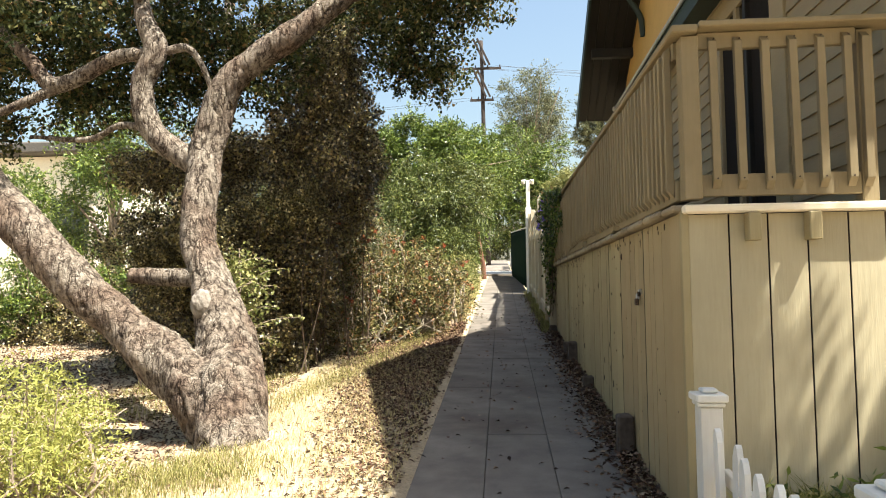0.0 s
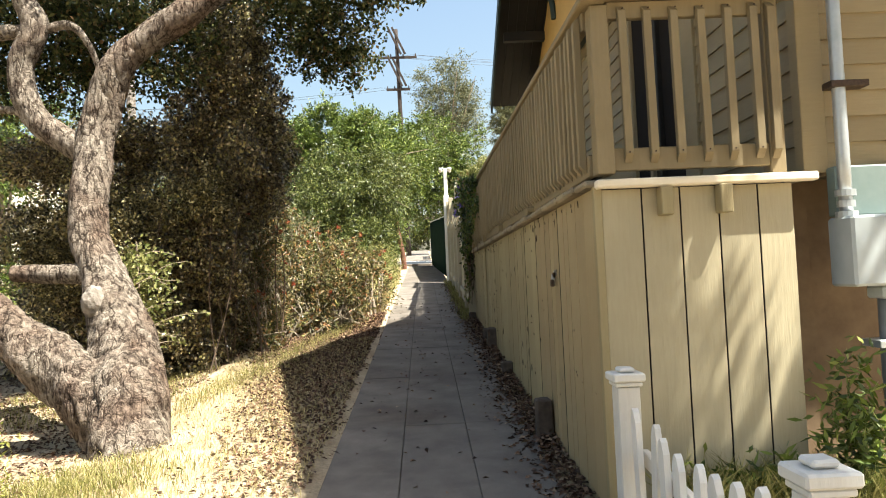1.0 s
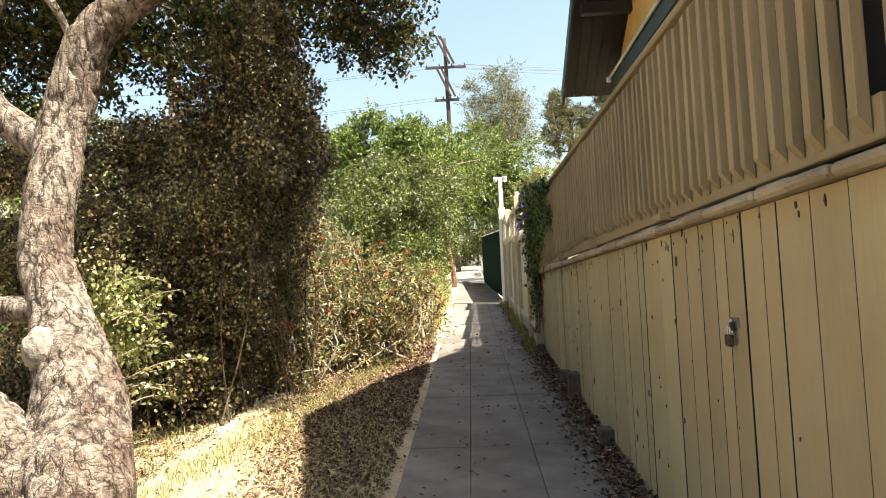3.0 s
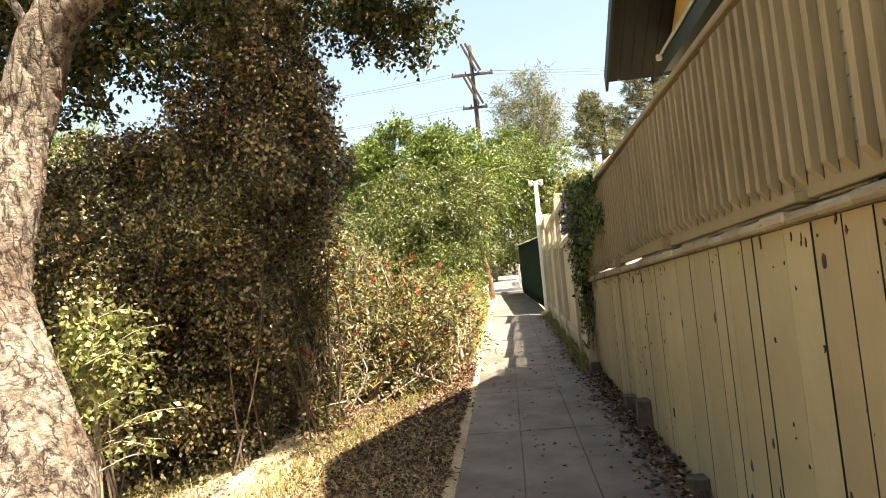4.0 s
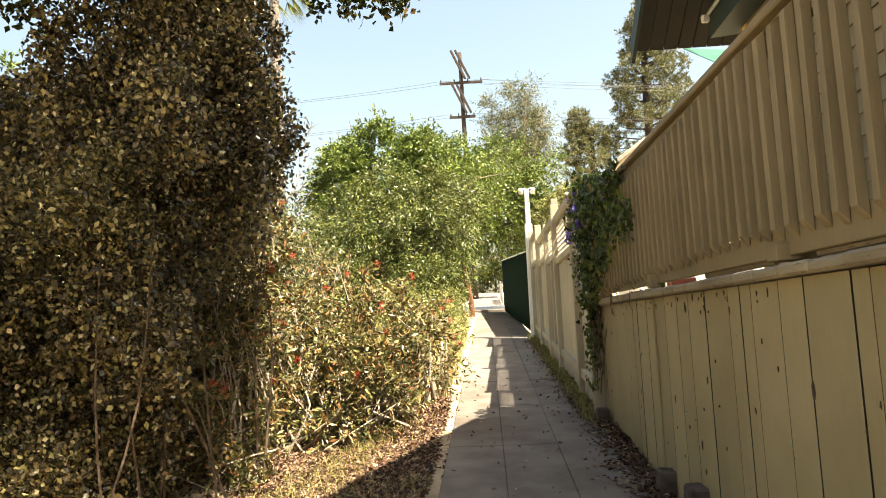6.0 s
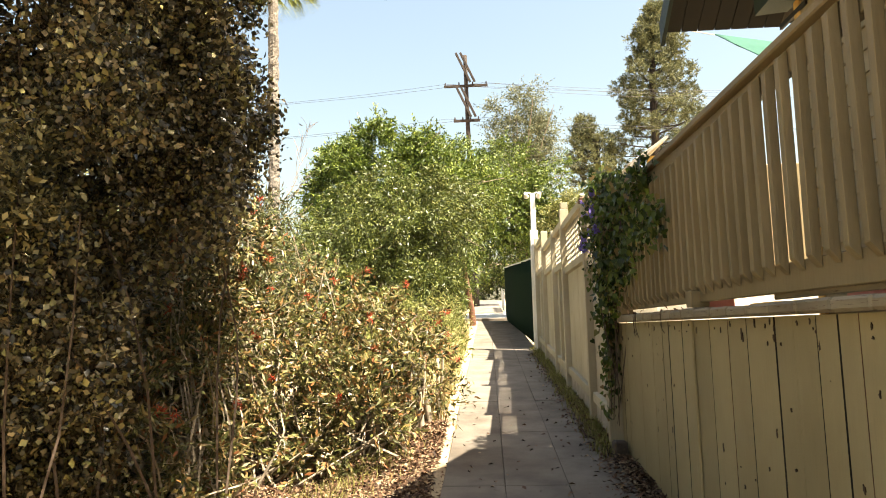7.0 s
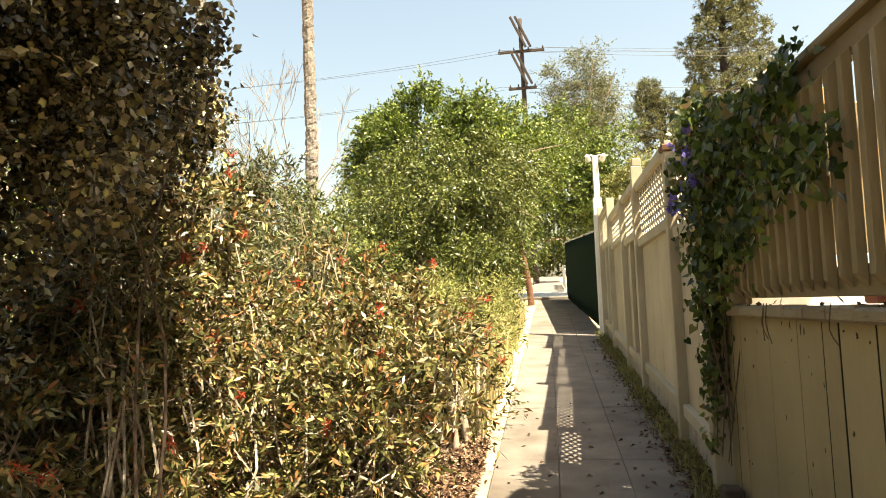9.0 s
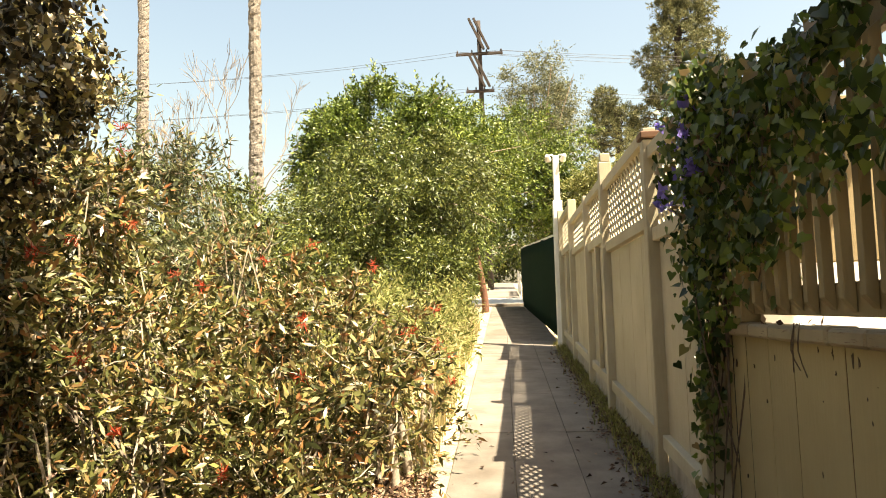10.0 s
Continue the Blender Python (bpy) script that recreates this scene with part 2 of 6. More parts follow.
ROOFING = plain("roof_shingle", (0.06, 0.055, 0.05), (0.12, 0.11, 0.1), 40, 0.95, 0.004)
SHADEDBASE = plain("shaded_base_paint", (0.13, 0.085, 0.05), (0.21, 0.145, 0.085), 7, 0.75, 0.002)
STONE = plain("foundation_stone", (0.25, 0.22, 0.18), (0.42, 0.38, 0.32), 9, 0.9, 0.01)
STUMP = plain("old_post_wood", (0.035, 0.026, 0.02), (0.11, 0.083, 0.065), 14, 0.9, 0.006)
METAL = plain("galvanised_metal", (0.42, 0.45, 0.46), (0.55, 0.57, 0.58), 12, 0.42, 0.0, 0.6)
METER = plain("grey_box_paint", (0.36, 0.40, 0.41), (0.46, 0.50, 0.51), 5, 0.5, 0.0005)
DARKMETAL = plain("rusty_iron", (0.035, 0.025, 0.02), (0.10, 0.065, 0.045), 60, 0.6, 0.001, 0.5)
BRASS = plain("brass", (0.32, 0.2, 0.08), (0.45, 0.32, 0.14), 60, 0.4, 0.0, 0.9)
DULLSTEEL = plain("dull_steel", (0.10, 0.095, 0.085), (0.22, 0.21, 0.19), 50, 0.45, 0.0005, 0.6)
DARKPANEL = plain("dark_panel_matte", (0.012, 0.010, 0.009), (0.022, 0.018, 0.015), 90, 0.85, 0.0005, spec=0.1)
BLACK = plain("wire_black", (0.02, 0.02, 0.02), (0.035, 0.03, 0.03), 9, 0.6, 0)
PLASTER = plain("cream_stucco", (0.72, 0.66, 0.54), (0.82, 0.76, 0.64), 20, 0.9, 0.004)
WHITEWALL = plain("white_stucco", (0.8, 0.79, 0.75), (0.86, 0.85, 0.82), 20, 0.9, 0.004)
PINK = plain("pink_board", (0.62, 0.2, 0.15), (0.7, 0.27, 0.2), 8, 0.7, 0)
YELLOW = plain("yellow_board", (0.7, 0.42, 0.06), (0.78, 0.5, 0.1), 8, 0.7, 0)
SAIL = plain("green_cloth", (0.012, 0.07, 0.05), (0.02, 0.10, 0.075), 30, 0.85, 0.001)
POLEWOOD = plain("creosote_wood", (0.024, 0.019, 0.017), (0.06, 0.046, 0.04), 6, 0.9, 0.006)
MESHGREEN = plain("green_fence_mesh", (0.005, 0.016, 0.012), (0.01, 0.03, 0.022), 50, 0.9, 0.004, spec=0.02)
PALMBARK = plain("palm_bark", (0.085, 0.072, 0.062), (0.27, 0.235, 0.2), 17, 0.95, 0.03)
TWIG = plain("grey_twig", (0.16, 0.12, 0.09), (0.34, 0.27, 0.2), 30, 0.9, 0.002)
PALETWIG = plain("pale_twig", (0.2, 0.16, 0.12), (0.46, 0.39, 0.3), 30, 0.9, 0.002)
TWIGDARK = plain("dark_twig", (0.05, 0.035, 0.025), (0.13, 0.09, 0.065), 30, 0.9, 0.002)


def bark_material():
    """Grey oak bark: rough upright furrows and small plates, browner in patches."""
    m, nt, b = shader("oak_bark", 0.92, 0.12)
    v = coords(nt)

    def crack(stretch, scale, detail):
        n = noise_tex(nt, coords(nt, stretch), scale, detail, 0.55)
        d = nt.nodes.new("ShaderNodeMath")
        d.operation = "SUBTRACT"
        nt.links.new(n, d.inputs[0])
        d.inputs[1].default_value = 0.5
        e = nt.nodes.new("ShaderNodeMath")
        e.operation = "ABSOLUTE"
        nt.links.new(d.outputs[0], e.inputs[0])
        return ramp(nt, e.outputs[0], [(0.0, (0, 0, 0)), (0.012, (0.25, 0.25, 0.25)), (0.045, (1, 1, 1))])

    furrow = noise_tex(nt, coords(nt, (1, 1, 0.4)), 22, 8, 0.66)
    lines = mixc(nt, 0.7, crack((1, 1, 0.3), 9, 4), crack((0.55, 0.55, 1.0), 14, 4), "MULTIPLY")
    relief = mixc(nt, 0.5, furrow, lines, "MULTIPLY")
    fine = noise_tex(nt, v, 80, 6, 0.75)
    c = ramp(nt, furrow, [(0.36, (0.075, 0.06, 0.05)), (0.49, (0.2, 0.17, 0.142)), (0.64, (0.34, 0.3, 0.255))])
    c = mixc(nt, 1.0, c, ramp(nt, lines, [(0.0, (0.16, 0.13, 0.115)), (0.6, (1, 1, 1))]), "MULTIPLY")
    c = mixc(nt, 0.5, c, ramp(nt, fine, [(0.35, (0.7, 0.68, 0.65)), (0.65, (1.15, 1.13, 1.1))]), "MULTIPLY")
    c = mixc(nt, 0.75, c, ramp(nt, noise_tex(nt, v, 2.3, 6), [(0.38, (0.6, 0.46, 0.39)), (0.56, (1.1, 1.08, 1.04))]), "MULTIPLY")
    nt.links.new(c, b.inputs["Base Color"])
    bump(nt, b, mixc(nt, 0.2, relief, fine), 0.06, 1.0)
    return m


def concrete_material():
    m, nt, b = shader("old_concrete", 0.9, 0.2)
    v = coords(nt)
    f = noise_tex(nt, v, 3.2, 8)
    c = ramp(nt, f, [(0.3, (0.125, 0.11, 0.095)), (0.7, (0.215, 0.19, 0.163))])
    grit = noise_tex(nt, v, 160, 3, 0.8)
    c = mixc(nt, 0.45, c, ramp(nt, grit, [(0.35, (0.6, 0.6, 0.6)), (0.65, (1.15, 1.15, 1.15))]), "MULTIPLY")
    ob = nt.nodes.new("ShaderNodeObjectInfo")
    c = mixc(nt, 1.0, c, ramp(nt, ob.outputs["Random"], [(0, (0.9, 0.9, 0.9)), (1, (1.06, 1.05, 1.04))]), "MULTIPLY")
    stain = ramp(nt, noise_tex(nt, v, 0.9, 5), [(0.5, (1, 1, 1)), (0.72, (0.72, 0.68, 0.64))])
    c = mixc(nt, 1.0, c, stain, "MULTIPLY")
    nt.links.new(c, b.inputs["Base Color"])
    bump(nt, b, grit, 0.002, 0.5)
    return m


def dirt_material():
    m, nt, b = shader("dry_ground", 0.95, 0.1)
    v = coords(nt)
    f = noise_tex(nt, v, 2.2, 8)
    c = ramp(nt, f, [(0.3, (0.28, 0.22, 0.15)), (0.7, (0.50, 0.42, 0.30))])
    fine = noise_tex(nt, v, 45, 6, 0.75)
    c = mixc(nt, 0.6, c, ramp(nt, fine, [(0.35, (0.5, 0.45, 0.4)), (0.65, (1.2, 1.18, 1.1))]), "MULTIPLY")
    nt.links.new(c, b.inputs["Base Color"])
    bump(nt, b, fine, 0.012, 0.8)
    return m


BARK = bark_material()
PALEBARK = plain("sawn_callus", (0.12, 0.1, 0.08), (0.3, 0.26, 0.22), 16, 0.9, 0.03)
CONCRETE = concrete_material()
DIRT = dirt_material()
CUTWOOD = plain("weathered_cut", (0.14, 0.115, 0.095), (0.26, 0.22, 0.185), 25, 0.9, 0.006)
OAKLEAF = leaf_mat("oak_leaf", [(0, (0.018, 0.026, 0.01)), (0.5, (0.045, 0.06, 0.02)), (0.85, (0.14, 0.14, 0.05)), (1, (0.2, 0.12, 0.05))], 0.25)
IVYLEAF = leaf_mat("ivy_leaf", [(0, (0.024, 0.02, 0.011)), (0.4, (0.08, 0.066, 0.032)), (0.64, (0.27, 0.20, 0.105)), (0.87, (0.36, 0.33, 0.12)), (1, (0.64, 0.54, 0.38))], 0.1, 0.36, 0.5)
DRYLEAF = leaf_mat("dry_bush_leaf", [(0, (0.02, 0.024, 0.008)), (0.3, (0.07, 0.075, 0.022)), (0.55, (0.15, 0.148, 0.05)), (0.72, (0.26, 0.195, 0.09)), (0.83, (0.3, 0.115, 0.05)), (0.93, (0.29, 0.275, 0.09)), (1, (0.46, 0.40, 0.25))], 0.14, 0.38, 0.35)
SHRUBLEAF = leaf_mat("brown_olive_leaf", [(0, (0.012, 0.014, 0.005)), (0.45, (0.10, 0.085, 0.034)), (0.75, (0.28, 0.23, 0.09)), (1, (0.52, 0.46, 0.26))], 0.2, 0.4, 0.4)
GREYLEAF = leaf_mat("grey_green_leaf", [(0, (0.035, 0.045, 0.02)), (0.5, (0.10, 0.115, 0.05)), (0.85, (0.19, 0.19, 0.09)), (1, (0.32, 0.2, 0.12))], 0.15, 0.4, 0.35)
YELLOWLEAF = leaf_mat("yellow_green_leaf", [(0, (0.09, 0.11, 0.028)), (0.5, (0.19, 0.20, 0.065)), (1, (0.38, 0.36, 0.16))], 0.3, 0.4, 0.4)
FEATHERLEAF = leaf_mat("feathery_leaf", [(0, (0.18, 0.2, 0.045)), (0.6, (0.36, 0.36, 0.10)), (1, (0.52, 0.5, 0.19))], 0.35)
GREENLEAF = leaf_mat("bright_green_leaf", [(0, (0.03, 0.05, 0.01)), (0.45, (0.08, 0.122, 0.021)), (0.8, (0.155, 0.208, 0.037)), (1, (0.28, 0.32, 0.075))], 0.14, 0.4, 0.35)
OLIVELEAF = leaf_mat("olive_leaf", [(0, (0.028, 0.04, 0.011)), (0.45, (0.072, 0.093, 0.021)), (0.8, (0.14, 0.162, 0.037)), (1, (0.25, 0.25, 0.075))], 0.14, 0.4, 0.35)
PALELEAF = leaf_mat("pale_leaf", [(0, (0.06, 0.072, 0.04)), (0.5, (0.13, 0.145, 0.085)), (1, (0.26, 0.25, 0.16))], 0.3)
PINELEAF = leaf_mat("pine_needle", [(0, (0.045, 0.055, 0.028)), (0.5, (0.125, 0.135, 0.07)), (1, (0.25, 0.24, 0.125))], 0.15)
VINELEAF = leaf_mat("vine_leaf", [(0, (0.018, 0.034, 0.008)), (0.5, (0.055, 0.09, 0.017)), (0.84, (0.14, 0.19, 0.035)), (1, (0.24, 0.16, 0.08))], 0.45, 0.35, 0.4)
FLOWER = leaf_mat("violet_petal", [(0, (0.16, 0.12, 0.5)), (1, (0.3, 0.24, 0.7))], 0.4)
REDFLOWER = leaf_mat("red_bristle", [(0, (0.28, 0.03, 0.02)), (1, (0.5, 0.09, 0.04))], 0.3)
LITTERLEAF = leaf_mat("fallen_leaf", [(0, (0.03, 0.016, 0.011)), (0.5, (0.095, 0.052, 0.033)), (0.85, (0.22, 0.13, 0.085)), (1, (0.4, 0.3, 0.2))], 0.1)
STRAW = leaf_mat("straw_grass", [(0, (0.34, 0.27, 0.12)), (0.6, (0.56, 0.48, 0.25)), (1, (0.68, 0.61, 0.38))], 0.3)
GRASS = leaf_mat("green_grass", [(0, (0.11, 0.12, 0.03)), (0.6, (0.27, 0.25, 0.085)), (1, (0.42, 0.37, 0.16))], 0.3)


def glass_material():
    m, nt, b = shader("window_glass", 0.03, 0.8)
    b.inputs["Base Color"].default_value = (0.01, 0.012, 0.014, 1)
    b.inputs["Metallic"].default_value = 0.0
    b.inputs["Coat Weight"].default_value = 0.5
    b.inputs["Coat IOR"].default_value = 1.6
    return m


GLASS = glass_material()

# ---- ground and walkway ----
def build_ground():
    xs = sorted(set([-600, -300, -150, -80, -50, -35, -25, -18, -14, -11] + list(np.arange(-9, 4.01, 0.2)) + [4.5, 5, 6, 8, 11, 15, 20, 30, 50, 90, 160, 300, 600]))
    ys = sorted(set([-300, -120, -60, -30, -15, -8, -5] + list(np.arange(-3, 34.01, 0.2)) + [35, 36, 38, 40, 44, 48, 53, 58, 62, 70, 90, 130, 200, 350, 700]))
    verts = [(x, y, rough_z(x, y)) for y in ys for x in xs]
    n = len(xs)
    faces = [(j * n + i, j * n + i + 1, (j + 1) * n + i + 1, (j + 1) * n + i) for j in range(len(ys) - 1) for i in range(n - 1)]
    tagged(link_mesh("ground", verts, faces, DIRT, smooth=True), "dry tan earth beside the walkway", "ground", kind="structure")


build_ground()
SLOPE = math.atan(0.065)


def on_way(x, y, dz=0.0):
    return Matrix.Translation((x, y, 0.05 + 0.065 * y + dz)) @ Matrix.Rotation(SLOPE, 4, "X")


def build_walkway():
    way = thing("walkway", "worn grey concrete footpath of square slabs", "footpath", kind="structure")
    bm = box((-0.2112, -0.8485, -0.12), (0.2112, 0.8485, 0.012), 0.004)
    first = part("slab", bm, CONCRETE, way)
    mesh = first.data
    k = 0
    for c, x in enumerate((-0.315, 0.11, 0.535)):
        for r in range(-3, 18):
            y = 0.97 + 1.70 * r
            ob = first if k == 0 else new("slab", mesh)
            ob.parent = way
            ob.matrix_basis = on_way(x, y, random.uniform(-0.003, 0.003)) @ Matrix.Rotation(random.uniform(-0.003, 0.003), 4, "Y")
            k += 1


build_walkway()


def build_cross_street():
    bm = bmesh.new()
    add_box(bm, (-9.0, 31.3, -0.3), (12.0, 36.2, -0.02), 0.0)
    st = part("road", bm, plain("sunlit_concrete", (0.5, 0.48, 0.45), (0.62, 0.6, 0.56), 3, 0.9, 0.002))
    st.matrix_basis = on_way(0, 0, 0.05)
    tagged(st, "pale concrete cross street in full sun", "road", kind="structure")
    kerb = part("kerb", box((-9, 31.05, -0.3), (12, 31.3, 0.03), 0.02), CONCRETE)
    kerb.matrix_basis = on_way(0, 0, 0.06)
    tagged(kerb, "pale concrete kerb along the cross street", "kerb", kind="structure")
    far = part("pavement", box((-0.9, 36.2, -0.3), (0.5, 58.0, 0.0), 0.01), CONCRETE)
    far.matrix_basis = on_way(0, 0, 0.06)
    tagged(far, "pale concrete footpath beyond the street", "footpath", kind="structure")


build_cross_street()

# ---- house with deck ----
WX = 0.87          # outer face of the wall under the deck
Y0, Y1 = 3.42, 11.33
TOP = 1.80


def build_deck_wall():
    wall = thing("deck_skirt_wall", "cream vertical board wall under the deck, paint chipped", "wall", kind="structure")
    g = rng(5)
    joints = [Y0 + 0.02, 3.63, 3.83, 4.04, 4.163, 4.32, 4.48, 4.604, 4.771, 4.953, 5.159, 5.39, 5.71, 5.835, 6.055, 6.165, 6.32, 6.59, 6.69, 7.0,
              7.21, 7.485, 7.605, 7.75, 7.93, 8.09, 8.38, 8.61, 8.87, 9.15, 9.36, 9.645, 9.8, 10.07, 10.46, 10.7, 10.96, 11.14, Y1]
    wide = (4.04, 4.32, 4.48, 4.953, 5.159, 5.835, 6.165, 7.0, 8.09, 9.15, 9.645)
    for y, y2 in zip(joints[:-1], joints[1:]):
        lean = float(g.normal(0, 0.0015))
        zb = ground_z(WX, (y + y2) / 2) + float(g.uniform(0.0, 0.05)) - 0.03
        gap = 0.014 if y in wide else float(g.choice([0.006, 0.008, 0.010]))
        bm = bmesh.new()
        add_box(bm, (WX + lean, y + gap, zb), (WX + 0.022 + lean, y2 - 0.0005, TOP), 0.0015)
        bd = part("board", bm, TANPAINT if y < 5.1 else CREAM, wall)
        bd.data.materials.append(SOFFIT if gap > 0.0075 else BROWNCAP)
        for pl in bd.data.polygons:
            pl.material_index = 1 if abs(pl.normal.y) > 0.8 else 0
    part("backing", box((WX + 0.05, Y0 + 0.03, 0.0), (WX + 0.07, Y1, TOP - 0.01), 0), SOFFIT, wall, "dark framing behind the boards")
    # front face, its cream lightened for the stronger light it gets
    x = WX + 0.03
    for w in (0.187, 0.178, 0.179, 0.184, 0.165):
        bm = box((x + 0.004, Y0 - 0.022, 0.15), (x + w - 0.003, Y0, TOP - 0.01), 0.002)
        bd = part("board", bm, FRONTLIT, wall)
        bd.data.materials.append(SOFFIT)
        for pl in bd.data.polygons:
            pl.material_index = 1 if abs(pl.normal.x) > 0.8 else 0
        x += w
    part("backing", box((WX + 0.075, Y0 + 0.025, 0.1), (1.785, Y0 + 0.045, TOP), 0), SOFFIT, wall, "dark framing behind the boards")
    part("corner_board", box((WX - 0.004, Y0 - 0.026, 0.1), (WX + 0.034, Y0 + 0.018, TOP + 0.01), 0.004), CREAM, wall)
    g2 = rng(6)
    for _ in range(60):
        yy, zz = float(g2.uniform(Y0 + 0.1, Y1 - 0.1)), float(g2.choice([1.68, 1.1, 0.8])) + float(g2.normal(0, 0.05))
        if zz > ground_z(WX, yy) + 0.1:
            r = float(g2.uniform(0.002, 0.0055))
            bm = bmesh.new()
            bmesh.ops.create_uvsphere(bm, u_segments=7, v_segments=5, radius=1.0)
            bmesh.ops.transform(bm, matrix=Matrix.Translation((WX + 0.001, yy, zz)) @ Matrix.Diagonal((0.005, r, r * float(g2.uniform(1, 2.2)), 1)), verts=bm.verts)
            part("nail_hole", bm, DARKMETAL, wall)
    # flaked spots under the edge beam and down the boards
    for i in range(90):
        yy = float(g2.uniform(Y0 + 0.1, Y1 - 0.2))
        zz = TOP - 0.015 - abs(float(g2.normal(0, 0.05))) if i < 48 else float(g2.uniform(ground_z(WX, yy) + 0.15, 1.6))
        if yy < 4.95 and i >= 48:
            continue
        r = float(g2.uniform(0.003, 0.0085))
        st = float(g2.uniform(1.0, 3.6))
        rim = [(WX - 0.0035, yy + r * math.cos(q / 11 * 6.283) * (0.15 + 1.2 * g2.random()), zz + st * r * math.sin(q / 11 * 6.283) * (0.15 + 1.2 * g2.random())) for q in range(11)]
        back = [(WX + 0.004, b, c) for a, b, c in rim]
        fl = [tuple(range(11)), tuple(range(21, 10, -1))] + [(q, (q + 1) % 11, 11 + (q + 1) % 11, 11 + q) for q in range(11)]
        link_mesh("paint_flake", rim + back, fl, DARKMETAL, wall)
    # cover strip over one joint
    part("batten", box((WX - 0.014, 9.125, ground_z(WX, 9.1) + 0.05), (WX - 0.001, 9.155, TOP - 0.002), 0.003), CREAM, wall)
    return wall


build_deck_wall()


def build_deck():
    deck = thing("deck", "timber deck with weathered edge beam beside the house", "deck", kind="structure")
    # weathered edge beam in lengths
    ys = [Y0 - 0.02 + 0.2305 * i for i in range(35)]
    ys[-1] = Y1
    for a, b in zip(ys[:-1], ys[1:]):
        part("edge_beam", box((WX - 0.05 + random.uniform(-0.007, 0.007), a + 0.002, TOP + 0.004), (WX + 0.06, b - 0.002, TOP + 0.042 + 0.0035 * max(0.0, a - 5.0) + random.uniform(-0.006, 0.004)), 0.010), CAPWOOD, deck, "weathered edge beam with flaking paint")
    part("front_ledge", box((WX + 0.0, Y0 - 0.085, TOP - 0.008), (1.89, Y0 - 0.024, TOP + 0.032), 0.008), LEDGE, deck, "off-white ledge board")
    for a in (5.2, 7.13, 9.03, 10.9):
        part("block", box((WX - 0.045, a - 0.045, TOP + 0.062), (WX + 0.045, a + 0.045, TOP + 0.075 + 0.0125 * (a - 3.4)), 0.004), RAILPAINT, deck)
    part("filler_board", box((WX + 0.03, 4.85, TOP + 0.062), (WX + 0.05, 6.96, TOP + 0.09), 0.003), CAPWOOD, deck, "grey filler board under the railing")
    part("filler_board", box((WX + 0.03, 7.3, TOP + 0.062), (WX + 0.05, 8.15, TOP + 0.115), 0.003), CAPWOOD, deck, "grey filler board under the railing")
    # Added dark board; the gap's shade is put into its colour.
    part("filler_board", box((WX + 0.055, Y0 + 0.06, TOP + 0.062), (WX + 0.07, 4.84, TOP + 0.085), 0.002), SOFFIT, deck, "dark board added for the shaded gap under the railing")
    # Thin dark strips over the deck boards, added to darken the shaded gap.
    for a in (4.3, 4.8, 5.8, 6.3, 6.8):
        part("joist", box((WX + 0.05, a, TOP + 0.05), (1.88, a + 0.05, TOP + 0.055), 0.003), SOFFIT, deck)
    # deck boards
    x = WX + 0.08
    while x < 1.80:
        part("deck_board", box((x, Y0 + 0.05, TOP + 0.012), (x + 0.135, 7.6, TOP + 0.045), 0.003), CAPWOOD, deck)
        x += 0.14
    # brackets under the front ledge
    for x in (1.155, 1.425):
        bm = bmesh.new()
        add_box(bm, (x, Y0 - 0.10, TOP - 0.14), (x + 0.055, Y0 - 0.026, TOP - 0.010), 0.004)
        part("bracket", bm, CREAM, deck)
    return deck


build_deck()


def baluster_mesh(h):
    """A square baluster whose ends are cut on the slant."""
    bm = bmesh.new()
    add_box(bm, (-0.018, -0.018, 0), (0.016, 0.018, h), 0)
    for v in bm.verts:
        if v.co.x < 0:
            v.co.z += 0.04 if v.co.z < 0.01 else -0.03
    bmesh.ops.bevel(bm, geom=list(bm.edges), offset=0.002, segments=1, affect="EDGES")
    return bm


RB, RT = 1.882, 2.685     # lowest point of the balusters and top of the cap, at the corner
RISE = Matrix(((1, 0, 0, 0), (0, 1, 0, 0), (0, 0.015, 1, -0.015 * Y0), (0, 0, 0, 1)))


